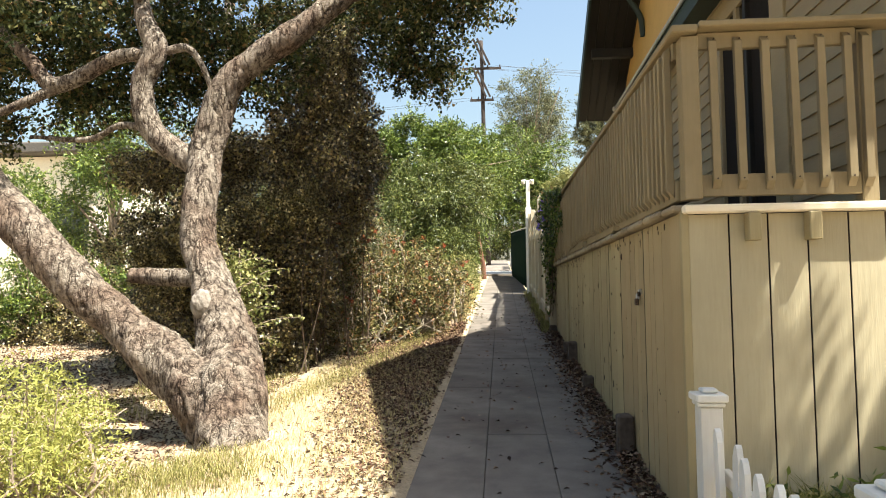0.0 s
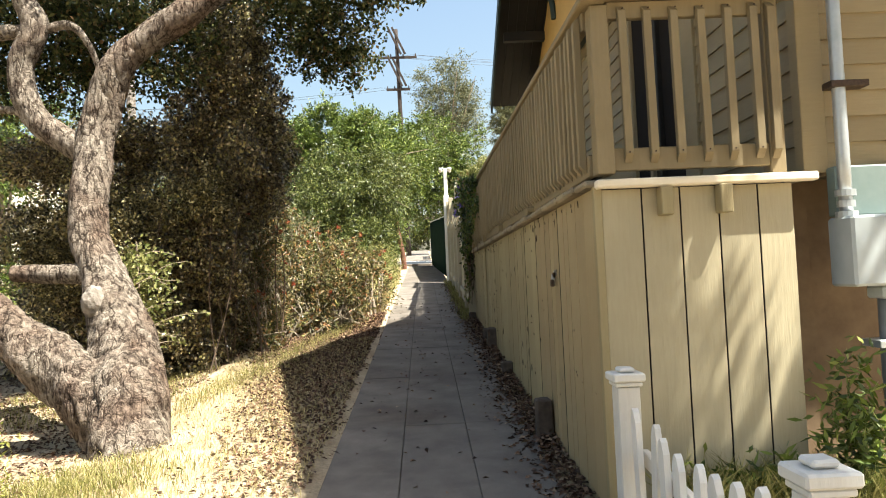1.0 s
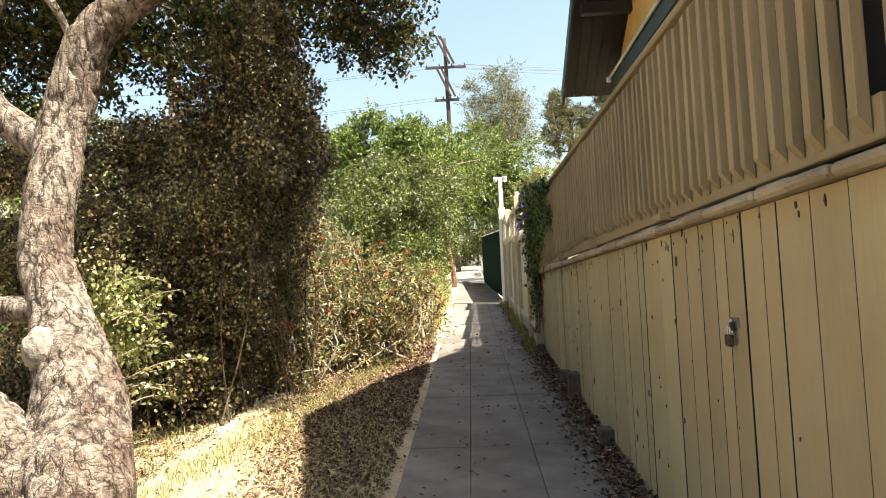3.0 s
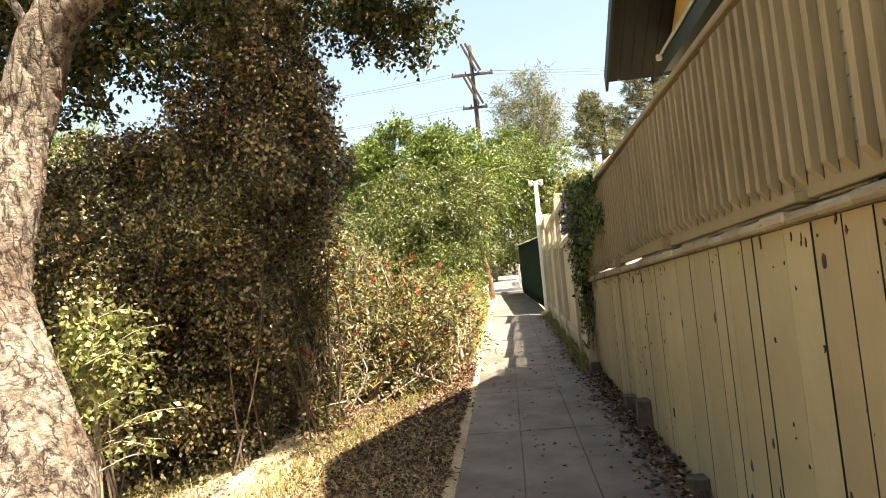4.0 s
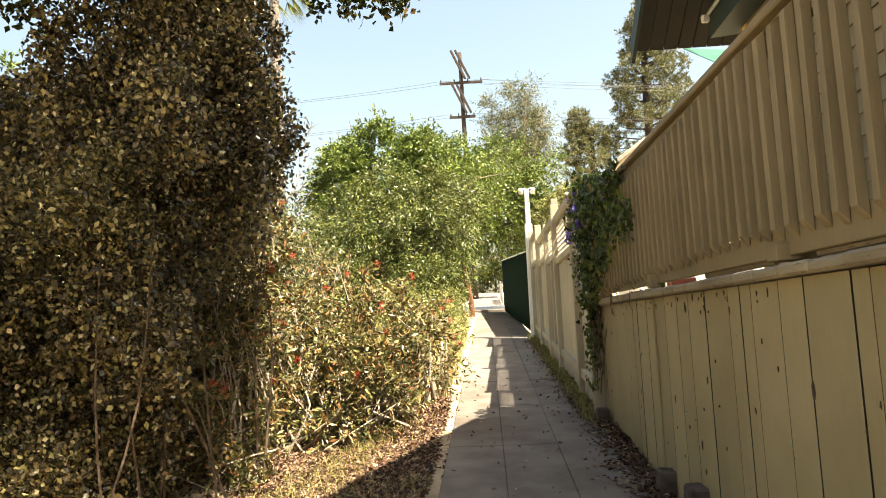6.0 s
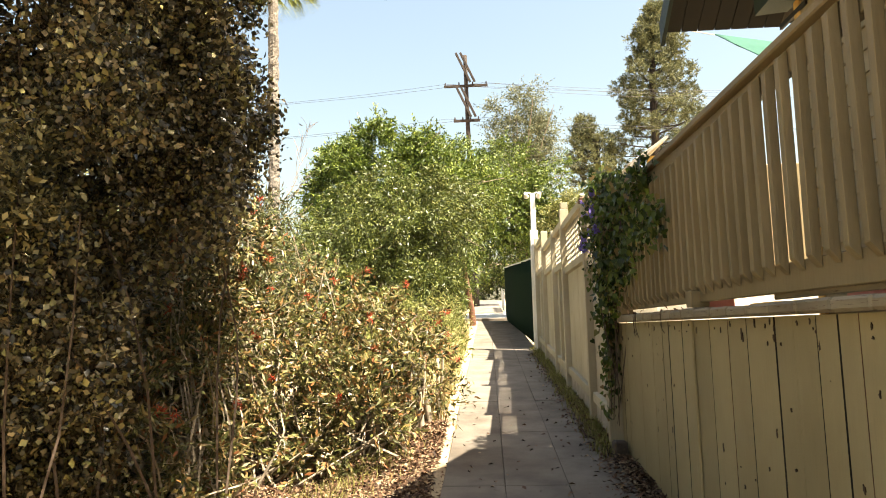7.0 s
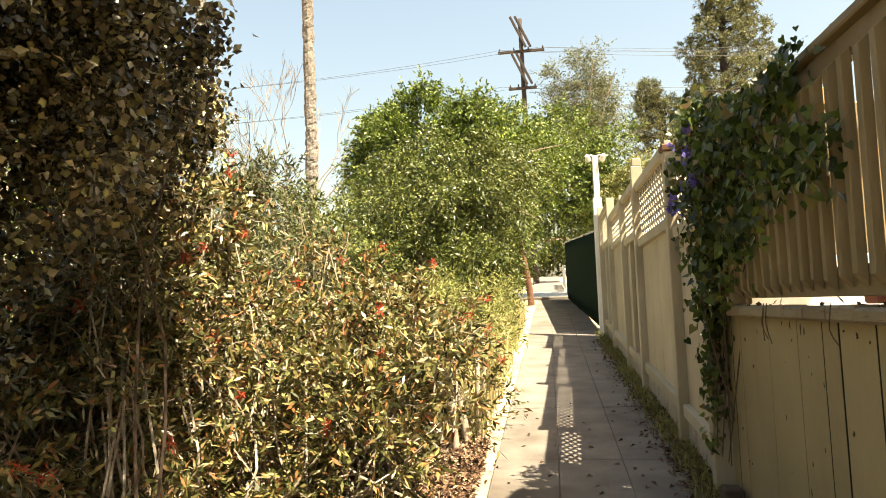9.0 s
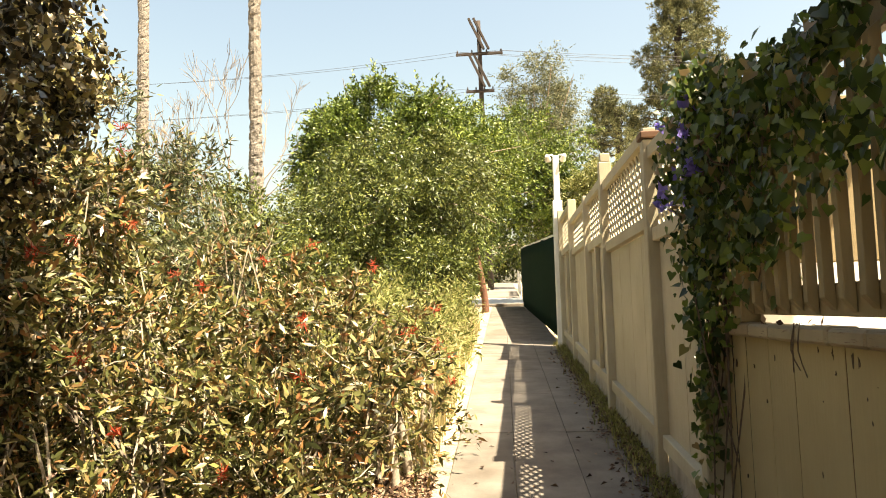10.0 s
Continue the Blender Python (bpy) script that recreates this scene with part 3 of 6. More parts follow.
def build_railing():
    rail = thing("deck_railing", "cream painted timber railing with square balusters", "railing")
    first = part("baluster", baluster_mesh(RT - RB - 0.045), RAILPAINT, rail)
    me = first.data
    y, k = 3.522, 0
    while y < Y1 + 0.02:
        ob = first if k == 0 else new("baluster", me)
        ob.parent = rail
        ob.matrix_basis = pose(WX - 0.0185, y + random.uniform(-0.006, 0.006), RB + 0.015 * (min(y, 7.6) - Y0) - 0.016 * max(0.0, y - 7.6) + random.uniform(-0.006, 0.006), random.uniform(-0.5, 0.5), random.uniform(-0.3, 0.3), random.uniform(-3, 3))
        y += 0.1085 if y < 6.4 else 0.111 if y < 7.5 else 0.1215
        k += 1
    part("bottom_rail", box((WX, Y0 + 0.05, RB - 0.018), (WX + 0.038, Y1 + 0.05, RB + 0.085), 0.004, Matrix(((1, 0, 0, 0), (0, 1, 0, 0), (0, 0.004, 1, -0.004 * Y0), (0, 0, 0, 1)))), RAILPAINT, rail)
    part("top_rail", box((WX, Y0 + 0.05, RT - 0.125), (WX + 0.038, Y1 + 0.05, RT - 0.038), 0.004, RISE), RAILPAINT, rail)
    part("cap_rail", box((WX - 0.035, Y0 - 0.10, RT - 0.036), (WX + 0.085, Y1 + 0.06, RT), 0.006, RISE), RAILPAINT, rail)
    # front run
    FB = 1.905
    longer = baluster_mesh(2.64 - FB)
    low = bpy.data.meshes.new("baluster")
    longer.to_mesh(low)
    longer.free()
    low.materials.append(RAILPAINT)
    for x in (1.035, 1.155, 1.28, 1.405, 1.525, 1.65, 1.725):
        ob = new("baluster", low)
        ob.parent = rail
        ob.matrix_basis = pose(x, Y0 - 0.041, FB + random.uniform(-0.005, 0.005), random.uniform(-0.5, 0.5), 0, 90)
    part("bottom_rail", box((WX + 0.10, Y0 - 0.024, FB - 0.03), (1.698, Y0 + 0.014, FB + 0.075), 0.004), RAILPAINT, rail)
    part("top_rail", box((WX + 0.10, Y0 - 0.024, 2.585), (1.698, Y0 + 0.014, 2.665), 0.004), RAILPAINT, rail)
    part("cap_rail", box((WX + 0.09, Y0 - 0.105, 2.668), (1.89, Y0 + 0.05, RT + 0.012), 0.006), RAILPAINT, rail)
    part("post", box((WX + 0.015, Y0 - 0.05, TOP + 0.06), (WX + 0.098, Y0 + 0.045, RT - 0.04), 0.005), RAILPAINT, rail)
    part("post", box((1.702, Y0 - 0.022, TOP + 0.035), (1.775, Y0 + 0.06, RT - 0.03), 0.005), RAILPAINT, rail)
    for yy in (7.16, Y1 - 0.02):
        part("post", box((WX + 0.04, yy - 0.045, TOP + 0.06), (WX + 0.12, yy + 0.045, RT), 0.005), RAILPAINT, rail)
    # nail heads of the front balusters
    for x in (1.035, 1.155, 1.28, 1.405, 1.525, 1.65):
        for z in (1.955, 2.62):
            bm = bmesh.new()
            bmesh.ops.create_cone(bm, cap_ends=True, segments=8, radius1=0.004, radius2=0.004, depth=0.004, matrix=pose(x, Y0 - 0.06, z, 90, 0, 0))
            part("nail", bm, DARKMETAL, rail)
    return rail


build_railing()

# house body
HX, HY0, HY1 = 1.92, 3.50, 10.0
EAVE_Z, RIDGE_Y = 3.96, 6.83
PITCH = 0.66


def roof_z(y):
    return EAVE_Z + PITCH * (3.73 - abs(y - RIDGE_Y))


def lap_board(lo, hi, axis, out, h=0.125):
    """A clapboard with its lower edge standing out."""
    bm = bmesh.new()
    z = lo[2]
    if axis == "y":
        x = lo[0]
        pts = [(x, lo[1], z), (x + out * 0.016, lo[1], z), (x + out * 0.003, lo[1], z + h), (x, lo[1], z + h)]
        d = Vector((0, hi[1] - lo[1], 0))
    else:
        y = lo[1]
        pts = [(lo[0], y, z), (lo[0], y + out * 0.016, z), (lo[0], y + out * 0.003, z + h), (lo[0], y, z + h)]
        d = Vector((hi[0] - lo[0], 0, 0))
    a = [bm.verts.new(p) for p in pts]
    b = [bm.verts.new(Vector(p) + d) for p in pts]
    bm.faces.new(a)
    bm.faces.new(b[::-1])
    for i in range(4):
        j = (i + 1) % 4
        bm.faces.new((a[i], b[i], b[j], a[j]))
    return bm


def build_house():
    house = thing("house", "yellow-tan clapboard house with dark green eaves", "house")
    # Tan wall base set back; its shadow is put in as darker brown.
    part("wall", box((HX, HY0 + 0.24, -0.2), (HX + 0.12, 4.50, 1.838), 0), SHADEDBASE, house, "tan wall base with its shade darkened into the paint")
    part("wall", box((HX, HY0, 1.84), (HX + 0.12, 4.80, 4.3), 0), SIDING, house)
    part("wall", box((HX, 6.15, -0.2), (HX + 0.12, HY1, 4.3), 0), SIDING, house)
    part("wall", box((HX, 4.80, -0.2), (HX + 0.12, 6.15, 1.9), 0), SIDING, house)
    part("wall", box((HX, 4.80, 3.75), (HX + 0.12, 6.15, 4.3), 0), SIDING, house)
    part("wall", box((HX + 0.12, HY0, 1.84), (9.0, HY0 + 0.12, 4.3), 0), SIDING, house)
    part("wall", box((HX + 0.12, HY1 - 0.12, -0.2), (9.0, HY1, 4.3), 0), SIDING, house)
    part("wall", box((8.88, HY0 + 0.12, -0.2), (9.0, HY1 - 0.12, 4.3), 0), SIDING, house)
    part("wall", box((HX + 0.12, HY0 + 0.26, -0.2), (9.0, HY0 + 0.36, 1.838), 0), SHADEDBASE, house, "tan wall base with its shade darkened into the paint")
    # gable triangle
    gv = [(HX - 0.12, HY0 - 0.0, 4.06), (HX - 0.12, HY1 + 0.3, 4.06), (HX - 0.12, RIDGE_Y, roof_z(RIDGE_Y) - 0.1)]
    gv += [(x + 0.12, y, z) for x, y, z in gv]
    link_mesh("gable", gv, [(0, 1, 2), (5, 4, 3), (0, 3, 4, 1), (1, 4, 5, 2), (2, 5, 3, 0)], GABLE, house, "ochre painted gable wall")
    # clapboards: deck side and street side
    z = 1.86
    while z < 4.2:
        for a, b in ((HY0, 4.71), (6.16, HY1)):
            part("clapboard", lap_board((HX, a, z), (HX, b, z), "y", -1), SIDING, house)
        if z > 3.7:
            part("clapboard", lap_board((HX, 4.71, z), (HX, 6.16, z), "y", -1), SIDING, house)
        z += 0.125
    z = 1.86
    while z < 4.2:
        part("clapboard", lap_board((HX + 0.10, HY0, z), (6.0, HY0, z), "x", -1), SIDING, house)
        z += 0.125
    part("corner_board", box((HX - 0.02, HY0 - 0.02, 1.84), (HX + 0.10, HY0 + 0.06, 4.2), 0.004), SIDING, house)
    part("corner_board", box((HX - 0.02, HY1 - 0.06, 0.0), (HX + 0.10, HY1 + 0.02, 4.2), 0.004), GABLE, house)
    # window on the deck side
    win = part("window", box((HX - 0.03, 4.71, 1.92), (HX + 0.02, 4.95, 3.75), 0.004), SIDING, house, "tall window with tan frame, dark panels and glass")
    part("window_frame", box((HX - 0.03, 6.06, 1.92), (HX + 0.02, 6.16, 3.75), 0.004), SIDING, win)
    part("window_frame", box((HX - 0.03, 4.95, 3.65), (HX + 0.02, 6.06, 3.75), 0.004), SIDING, win)
    part("window_frame", box((HX - 0.035, 5.40, 1.92), (HX + 0.02, 5.46, 3.65), 0.004), SOFFIT, win)
    part("window_frame", box((HX - 0.03, 5.62, 1.92), (HX + 0.02, 5.69, 3.65), 0.004), SIDING, win)
    part("window_sill", box((HX - 0.06, 4.69, 1.88), (HX + 0.02, 6.18, 1.918), 0.004), SIDING, win)
    # Matte dark sheets stand for the unlit inside and keep reflections off.
    part("dark_panel", box((HX + 0.0, 4.95, 1.92), (HX + 0.006, 5.40, 3.65), 0), DARKPANEL, win, "dark matte sheet standing for the unlit interior")
    part("dark_panel", box((HX + 0.0, 5.69, 1.92), (HX + 0.006, 6.06, 3.65), 0), DARKPANEL, win, "dark matte sheet standing for the unlit interior")
    part("pane", box((HX + 0.0, 5.46, 1.92), (HX + 0.006, 5.62, 3.65), 0), GLASS, win)
    # roof: two slopes with rake boards
    rx0 = 1.2
    for s in (-1, 1):
        ye = RIDGE_Y + (3.73 if s > 0 else -3.95)
        prof = [(RIDGE_Y, roof_z(RIDGE_Y) + 0.06), (ye, EAVE_Z + 0.06), (ye, EAVE_Z - 0.0), (RIDGE_Y, roof_z(RIDGE_Y) - 0.0)]
        v = [(rx0, y, z) for y, z in prof] + [(9.6, y, z) for y, z in prof]
        link_mesh("roof", v, [(0, 1, 2, 3), (7, 6, 5, 4), (0, 4, 5, 1), (1, 5, 6, 2), (2, 6, 7, 3), (3, 7, 4, 0)], ROOFING, house, "dark shingle roof slope")
        prof = [(RIDGE_Y, roof_z(RIDGE_Y) + 0.075), (ye + s * 0.02, EAVE_Z + 0.062), (ye + s * 0.02, EAVE_Z - 0.12), (RIDGE_Y, roof_z(RIDGE_Y) - 0.12)]
        v = [(rx0 - 0.03, y, z) for y, z in prof] + [(rx0 - 0.002, y, z) for y, z in prof]
        link_mesh("rake_board", v, [(0, 1, 2, 3), (7, 6, 5, 4), (0, 4, 5, 1), (1, 5, 6, 2), (2, 6, 7, 3), (3, 7, 4, 0)], GREENTRIM, house, "dark green rake board")
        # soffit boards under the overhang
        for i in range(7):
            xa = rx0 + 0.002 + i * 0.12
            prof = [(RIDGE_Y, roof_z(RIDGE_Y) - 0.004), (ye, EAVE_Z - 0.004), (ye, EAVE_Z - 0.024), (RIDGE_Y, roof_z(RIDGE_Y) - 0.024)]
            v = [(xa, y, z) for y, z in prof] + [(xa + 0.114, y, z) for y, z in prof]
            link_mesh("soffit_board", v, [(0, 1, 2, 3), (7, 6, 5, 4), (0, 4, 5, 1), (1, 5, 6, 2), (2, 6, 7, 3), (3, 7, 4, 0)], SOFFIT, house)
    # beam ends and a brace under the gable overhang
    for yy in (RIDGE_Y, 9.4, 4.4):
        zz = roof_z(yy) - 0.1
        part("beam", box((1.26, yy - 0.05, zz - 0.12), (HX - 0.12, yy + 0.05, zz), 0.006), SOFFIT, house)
    pts = [(HX - 0.14, 8.6, 4.5, 0.035), (HX - 0.17, 8.6, 4.75, 0.035), (HX - 0.3, 8.6, 4.98, 0.035)]
    v, f = tube(pts, 6, 5)
    link_mesh("brace", v, f, GREENTRIM, house, "curved dark green knee brace")
    # skirt roof over the deck with pale drip edge
    y0, y1 = 3.0, 10.15
    v = [(HX, y0, 4.24), (1.70, y0, 4.06), (1.70, y0, 3.85), (HX, y0, 3.87)]
    v += [(x, y1, z) for x, _, z in v]
    link_mesh("skirt_roof", v, [(0, 1, 2, 3), (7, 6, 5, 4), (0, 4, 5, 1), (1, 5, 6, 2), (2, 6, 7, 3), (3, 7, 4, 0)], GREENTRIM, house, "dark green skirt roof band")
    part("gutter", box((1.665, y0, 4.01), (1.697, y1 - 0.05, 4.045), 0.010), METAL, house, "pale metal gutter")
    part("gutter_end", box((1.635, y1 - 0.048, 3.97), (1.698, y1 + 0.0, 4.035), 0.012), WHITE, house)
    # vent slots in the wall under the skirt roof
    for ya, yb in ((9.2, 9.62), (9.84, 10.24)):
        part("vent", box((HX - 0.024, ya, 3.78), (HX - 0.004, yb, 3.815), 0.002), SOFFIT, house, "dark vent slot")
    return house


build_house()

# ---- lattice fence ----
FX = 0.84
FENCE = [(11.32, 2.95), (12.40, 2.97), (14.42, 3.22), (15.8, 3.16), (17.6, 3.40), (19.35, 3.50)]


def lattice_mesh(ya, yb, za, zb, x):
    """Crossed slats between two heights, joined."""
    bm = bmesh.new()
    step, half = 0.088, 0.017
    h, w = zb - za, yb - ya
    for sgn in (1, -1):
        c = -h
        while c < w + h:
            # the slat y = c + t, z = za + t (or mirrored), cut at the opening
            t0, t1 = max(0.0, -c), min(h, w - c)
            if t1 - t0 > 0.03:
                p, q = (c + t0, t0), (c + t1, t1)
                if sgn < 0:
                    p, q = (w - p[0], p[1]), (w - q[0], q[1])
                xo = x + (0.0 if sgn > 0 else 0.011)
                d = Vector((0, q[0] - p[0], q[1] - p[1])).normalized()
                nrm = Vector((0, -d.z, d.y)) * half
                vs = []
                for dx in (0, 0.009):
                    for e, s in ((p, 1), (q, 1), (q, -1), (p, -1)):
                        vs.append(bm.verts.new(Vector((xo + dx, ya + e[0], za + e[1])) + nrm * s))
                for f in ((0, 1, 2, 3), (7, 6, 5, 4), (0, 4, 5, 1), (1, 5, 6, 2), (2, 6, 7, 3), (3, 7, 4, 0)):
                    bm.faces.new([vs[i] for i in f])
            c += step * math.sqrt(2)
    return bm


def build_lattice_fence():
    fence = thing("lattice_fence", "cream painted panel fence topped with lattice", "fence")
    for i, (y, zt) in enumerate(FENCE):
        gz = 0.05 + 0.065 * y
        tall = zt + (0.05 if i == 2 else 0.02)
        part("post", box((FX - 0.075, y - 0.05, gz - 0.1), (FX + 0.035, y + 0.05, tall), 0.006), FENCEPAINT, fence)
        if i == 2:
            part("post_cap", box((FX - 0.06, y - 0.045, tall + 0.002), (FX + 0.03, y + 0.045, tall + 0.08), 0.006), FENCEPAINT, fence)
    part("post_cap", box((FX - 0.09, 12.33, 2.995), (FX + 0.05, 12.47, 3.04), 0.006), BROWNCAP, fence, "dark brown post cap")
    for i in range(len(FENCE) - 1):
        (ya, za), (yb, zb) = FENCE[i], FENCE[i + 1]
        a, b = ya + 0.052, yb - 0.052
        gz = 0.05 + 0.065 * (a + b) / 2
        top = min(za, zb) if i not in (1,) else 3.09
        mid = gz + 1.52
        n = max(2, round((b - a) / 0.52))
        for k in range(n):
            p0, p1 = a + (b - a) * k / n, a + (b - a) * (k + 1) / n
            part("panel", box((FX - 0.004, p0 + 0.003, gz + 0.28), (FX + 0.018, p1 - 0.003, mid - 0.01), 0.003), FENCEPAINT, fence)
        part("rail", box((FX - 0.045, a, mid), (FX + 0.025, b, mid + 0.085), 0.005), FENCEPAINT, fence)
        m = on_way(0, (a + b) / 2)
        part("rail", box((FX - 0.05, -(b - a) / 2, 0.22), (FX + 0.02, (b - a) / 2, 0.31), 0.005, m), FENCEPAINT, fence)
        part("footing", box((FX - 0.02, -(b - a) / 2, -0.1), (FX + 0.1, (b - a) / 2, 0.215), 0.01, m), STONE, fence, "rough stone footing")
        part("top_rail", box((FX - 0.05, a, top - 0.085), (FX + 0.03, b, top), 0.005), FENCEPAINT, fence)
        part("lattice", lattice_mesh(a, b, mid + 0.087, top - 0.087, FX - 0.012), FENCEPAINT, fence, "diagonal wooden lattice")
        part("stile", box((FX - 0.05, (a + b) / 2 - 0.03, gz + 0.3), (FX - 0.006, (a + b) / 2 + 0.03, mid - 0.002), 0.004), FENCEPAINT, fence) if i in (2, 4) else None
    return fence


build_lattice_fence()


def build_lamp_post():
    post = thing("lamp_post", "tall white square post with small floodlights at the top", "lamp post")
    x, y = 0.78, 19.5
    part("post", box((x - 0.075, y - 0.075, 1.1), (x + 0.075, y + 0.075, 3.7), 0.008), WHITE, post)
    part("upper_post", box((x - 0.05, y - 0.05, 3.702), (x + 0.05, y + 0.05, 4.45), 0.008), WHITE, post)
    for s in (-1, 1):
        bm = bmesh.new()
        bmesh.ops.create_cone(bm, cap_ends=True, segments=14, radius1=0.055, radius2=0.03, depth=0.12)
        bmesh.ops.transform(bm, matrix=pose(x + s * 0.13, y - 0.06, 4.41, 60, s * 25, 0), verts=bm.verts)
        part("floodlight", bm, WHITE, post)
        v, f = tube([(x, y - 0.02, 4.42, 0.018), (x + s * 0.08, y - 0.03, 4.46, 0.015), (x + s * 0.12, y - 0.04, 4.44, 0.015)], 6, 3)
        link_mesh("arm", v, f, METAL, post)


build_lamp_post()


def build_green_fence():
    fence = thing("mesh_fence", "chain-link fence covered with dark green screen", "fence")
    a, b = Vector((0.86, 19.7, 0)), Vector((0.46, 30.6, 0))
    n = 24
    verts, faces = [], []
    for i in range(n + 1):
        p = a.lerp(b, i / n)
        gz = 0.05 + 0.065 * p.y
        for k in range(7):
            verts.append((p.x + 0.02 * noise.noise((i * 0.7, k * 0.8, 1)) + (0.03 if k == 0 else 0), p.y, gz + 0.02 + 1.85 * k / 6))
    for i in range(n):
        for k in range(6):
            faces.append((i * 7 + k, (i + 1) * 7 + k, (i + 1) * 7 + k + 1, i * 7 + k + 1))
    sc = link_mesh("screen", verts, faces, MESHGREEN, fence, "dark green woven screen", smooth=True)
    sol = sc.modifiers.new("thick", "SOLIDIFY")
    sol.thickness = 0.012
    for i in range(6):
        p = a.lerp(b, i / 5)
        gz = 0.05 + 0.065 * p.y
        v, f = tube([(p.x + 0.05, p.y, gz - 0.1, 0.025), (p.x + 0.05, p.y, gz + 0.9, 0.025), (p.x + 0.05, p.y, gz + 1.9, 0.025)], 8, 2)
        link_mesh("post", v, f, METAL, fence)
    pts = [(*(a.lerp(b, t).xy), 0.05 + 0.065 * a.lerp(b, t).y + 1.87, 0.022) for t in (0, 0.5, 1)]
    v, f = tube(pts, 8, 8)
    link_mesh("top_tube", v, f, METAL, fence)


build_green_fence()


# ---- picket fence at the house ----
def picket_mesh(h, w=0.062):
    bm = bmesh.new()
    t = 0.011
    prof = [(-w / 2, 0), (w / 2, 0), (w / 2, h - 0.05), (w / 4, h - 0.012), (0, h), (-w / 4, h - 0.012), (-w / 2, h - 0.05)]
    a = [bm.verts.new((x, -t, z)) for x, z in prof]
    b = [bm.verts.new((x, t, z)) for x, z in prof]
    bm.faces.new(a)
    bm.faces.new(b[::-1])
    for i in range(len(prof)):
        j = (i + 1) % len(prof)
        bm.faces.new((a[i], b[i], b[j], a[j]))
    return bm


def build_picket_fence():
    fence = thing("picket_fence", "low white picket fence with capped posts", "fence")

    def post(x, y, top, w):
        gz = ground_z(x, y)
        part("post", box((x - w / 2, y - w / 2, gz - 0.05), (x + w / 2, y + w / 2, top - 0.075), 0.004), WHITE, fence)
        bm = bmesh.new()
        add_box(bm, (x - w * 0.60, y - w * 0.60, top - 0.072), (x + w * 0.60, y + w * 0.60, top - 0.055), 0.004)
        add_box(bm, (x - w * 0.72, y - w * 0.72, top - 0.053), (x + w * 0.72, y + w * 0.72, top - 0.02), 0.006)
        add_box(bm, (x - w * 0.36, y - w * 0.36, top - 0.018), (x + w * 0.36, y + w * 0.36, top), 0.006)
        part("post_cap", bm, WHITE, fence)

    post(0.862, 3.02, 1.03, 0.09)
    post(0.885, 1.66, 1.005, 0.085)
    n = 9
    for i in range(n):
        t = (i + 0.75) / (n + 0.5)
        y = 2.97 - t * 1.30
        top = 0.92 - 0.11 * math.sin(math.pi * t) + 0.02 * t
        gz = ground_z(0.9, y) + 0.03
        p = part("picket", picket_mesh(top - gz), WHITE, fence)
        p.matrix_basis = pose(0.862 + 0.015 * t, y, gz, random.uniform(-1.5, 1.5), random.uniform(-2, 2), 90 + random.uniform(-3, 3))
    for dz in (0.14, 0.42):
        part("rail", box((0.885, -0.65, dz), (0.915, 0.65, dz + 0.06), 0.004, on_way(0, 2.32)), WHITE, fence)


build_picket_fence()


# ---- meter box and pipes ----
def build_meter():
    box_t = thing("electric_meter_box", "grey electric service box with conduit on the house wall", "meter box")
    y = HY0 - 0.02
    part("cabinet", box((1.99, y - 0.20, 1.30), (2.36, y, 1.62), 0.012), METER, box_t)
    part("upper_cabinet", box((2.00, y - 0.08, 1.625), (2.44, y, 1.86), 0.008), plain("green_grey_paint", (0.14, 0.19, 0.18), (0.2, 0.25, 0.23), 6, 0.6, 0), box_t)
    v, f = tube([(2.035, y - 0.09, 1.60, 0.03), (2.035, y - 0.09, 2.6, 0.03), (2.035, y - 0.09, 4.4, 0.03)], 12, 3)
    link_mesh("conduit", v, f, METAL, box_t, "galvanised riser conduit", smooth=True)
    bm = bmesh.new()
    for z, r in ((1.63, 0.048), (1.68, 0.04), (1.73, 0.045)):
        q = bmesh.ops.create_cone(bm, cap_ends=True, segments=14, radius1=r, radius2=r, depth=0.03)
        bmesh.ops.translate(bm, verts=q["verts"], vec=(2.035, y - 0.09, z))
    part("hub", bm, METAL, box_t)
    part("strap", box((1.98, y - 0.13, 2.22), (2.16, y - 0.05, 2.25), 0.003), DARKMETAL, box_t)
    v, f = tube([(2.20, y - 0.11, 1.3, 0.055), (2.20, y - 0.11, 0.8, 0.055), (2.22, y - 0.11, 0.1, 0.055)], 14, 3)
    link_mesh("lower_conduit", v, f, plain("dark_grey_pipe", (0.12, 0.13, 0.14), (0.2, 0.21, 0.22), 9, 0.5, 0), box_t, smooth=True)
    part("strap", box((2.10, y - 0.17, 1.02), (2.30, y - 0.03, 1.055), 0.003), METAL, box_t)
    part("lower_hub", box((2.13, y - 0.17, 1.24), (2.27, y - 0.04, 1.298), 0.01), METER, box_t)


build_meter()


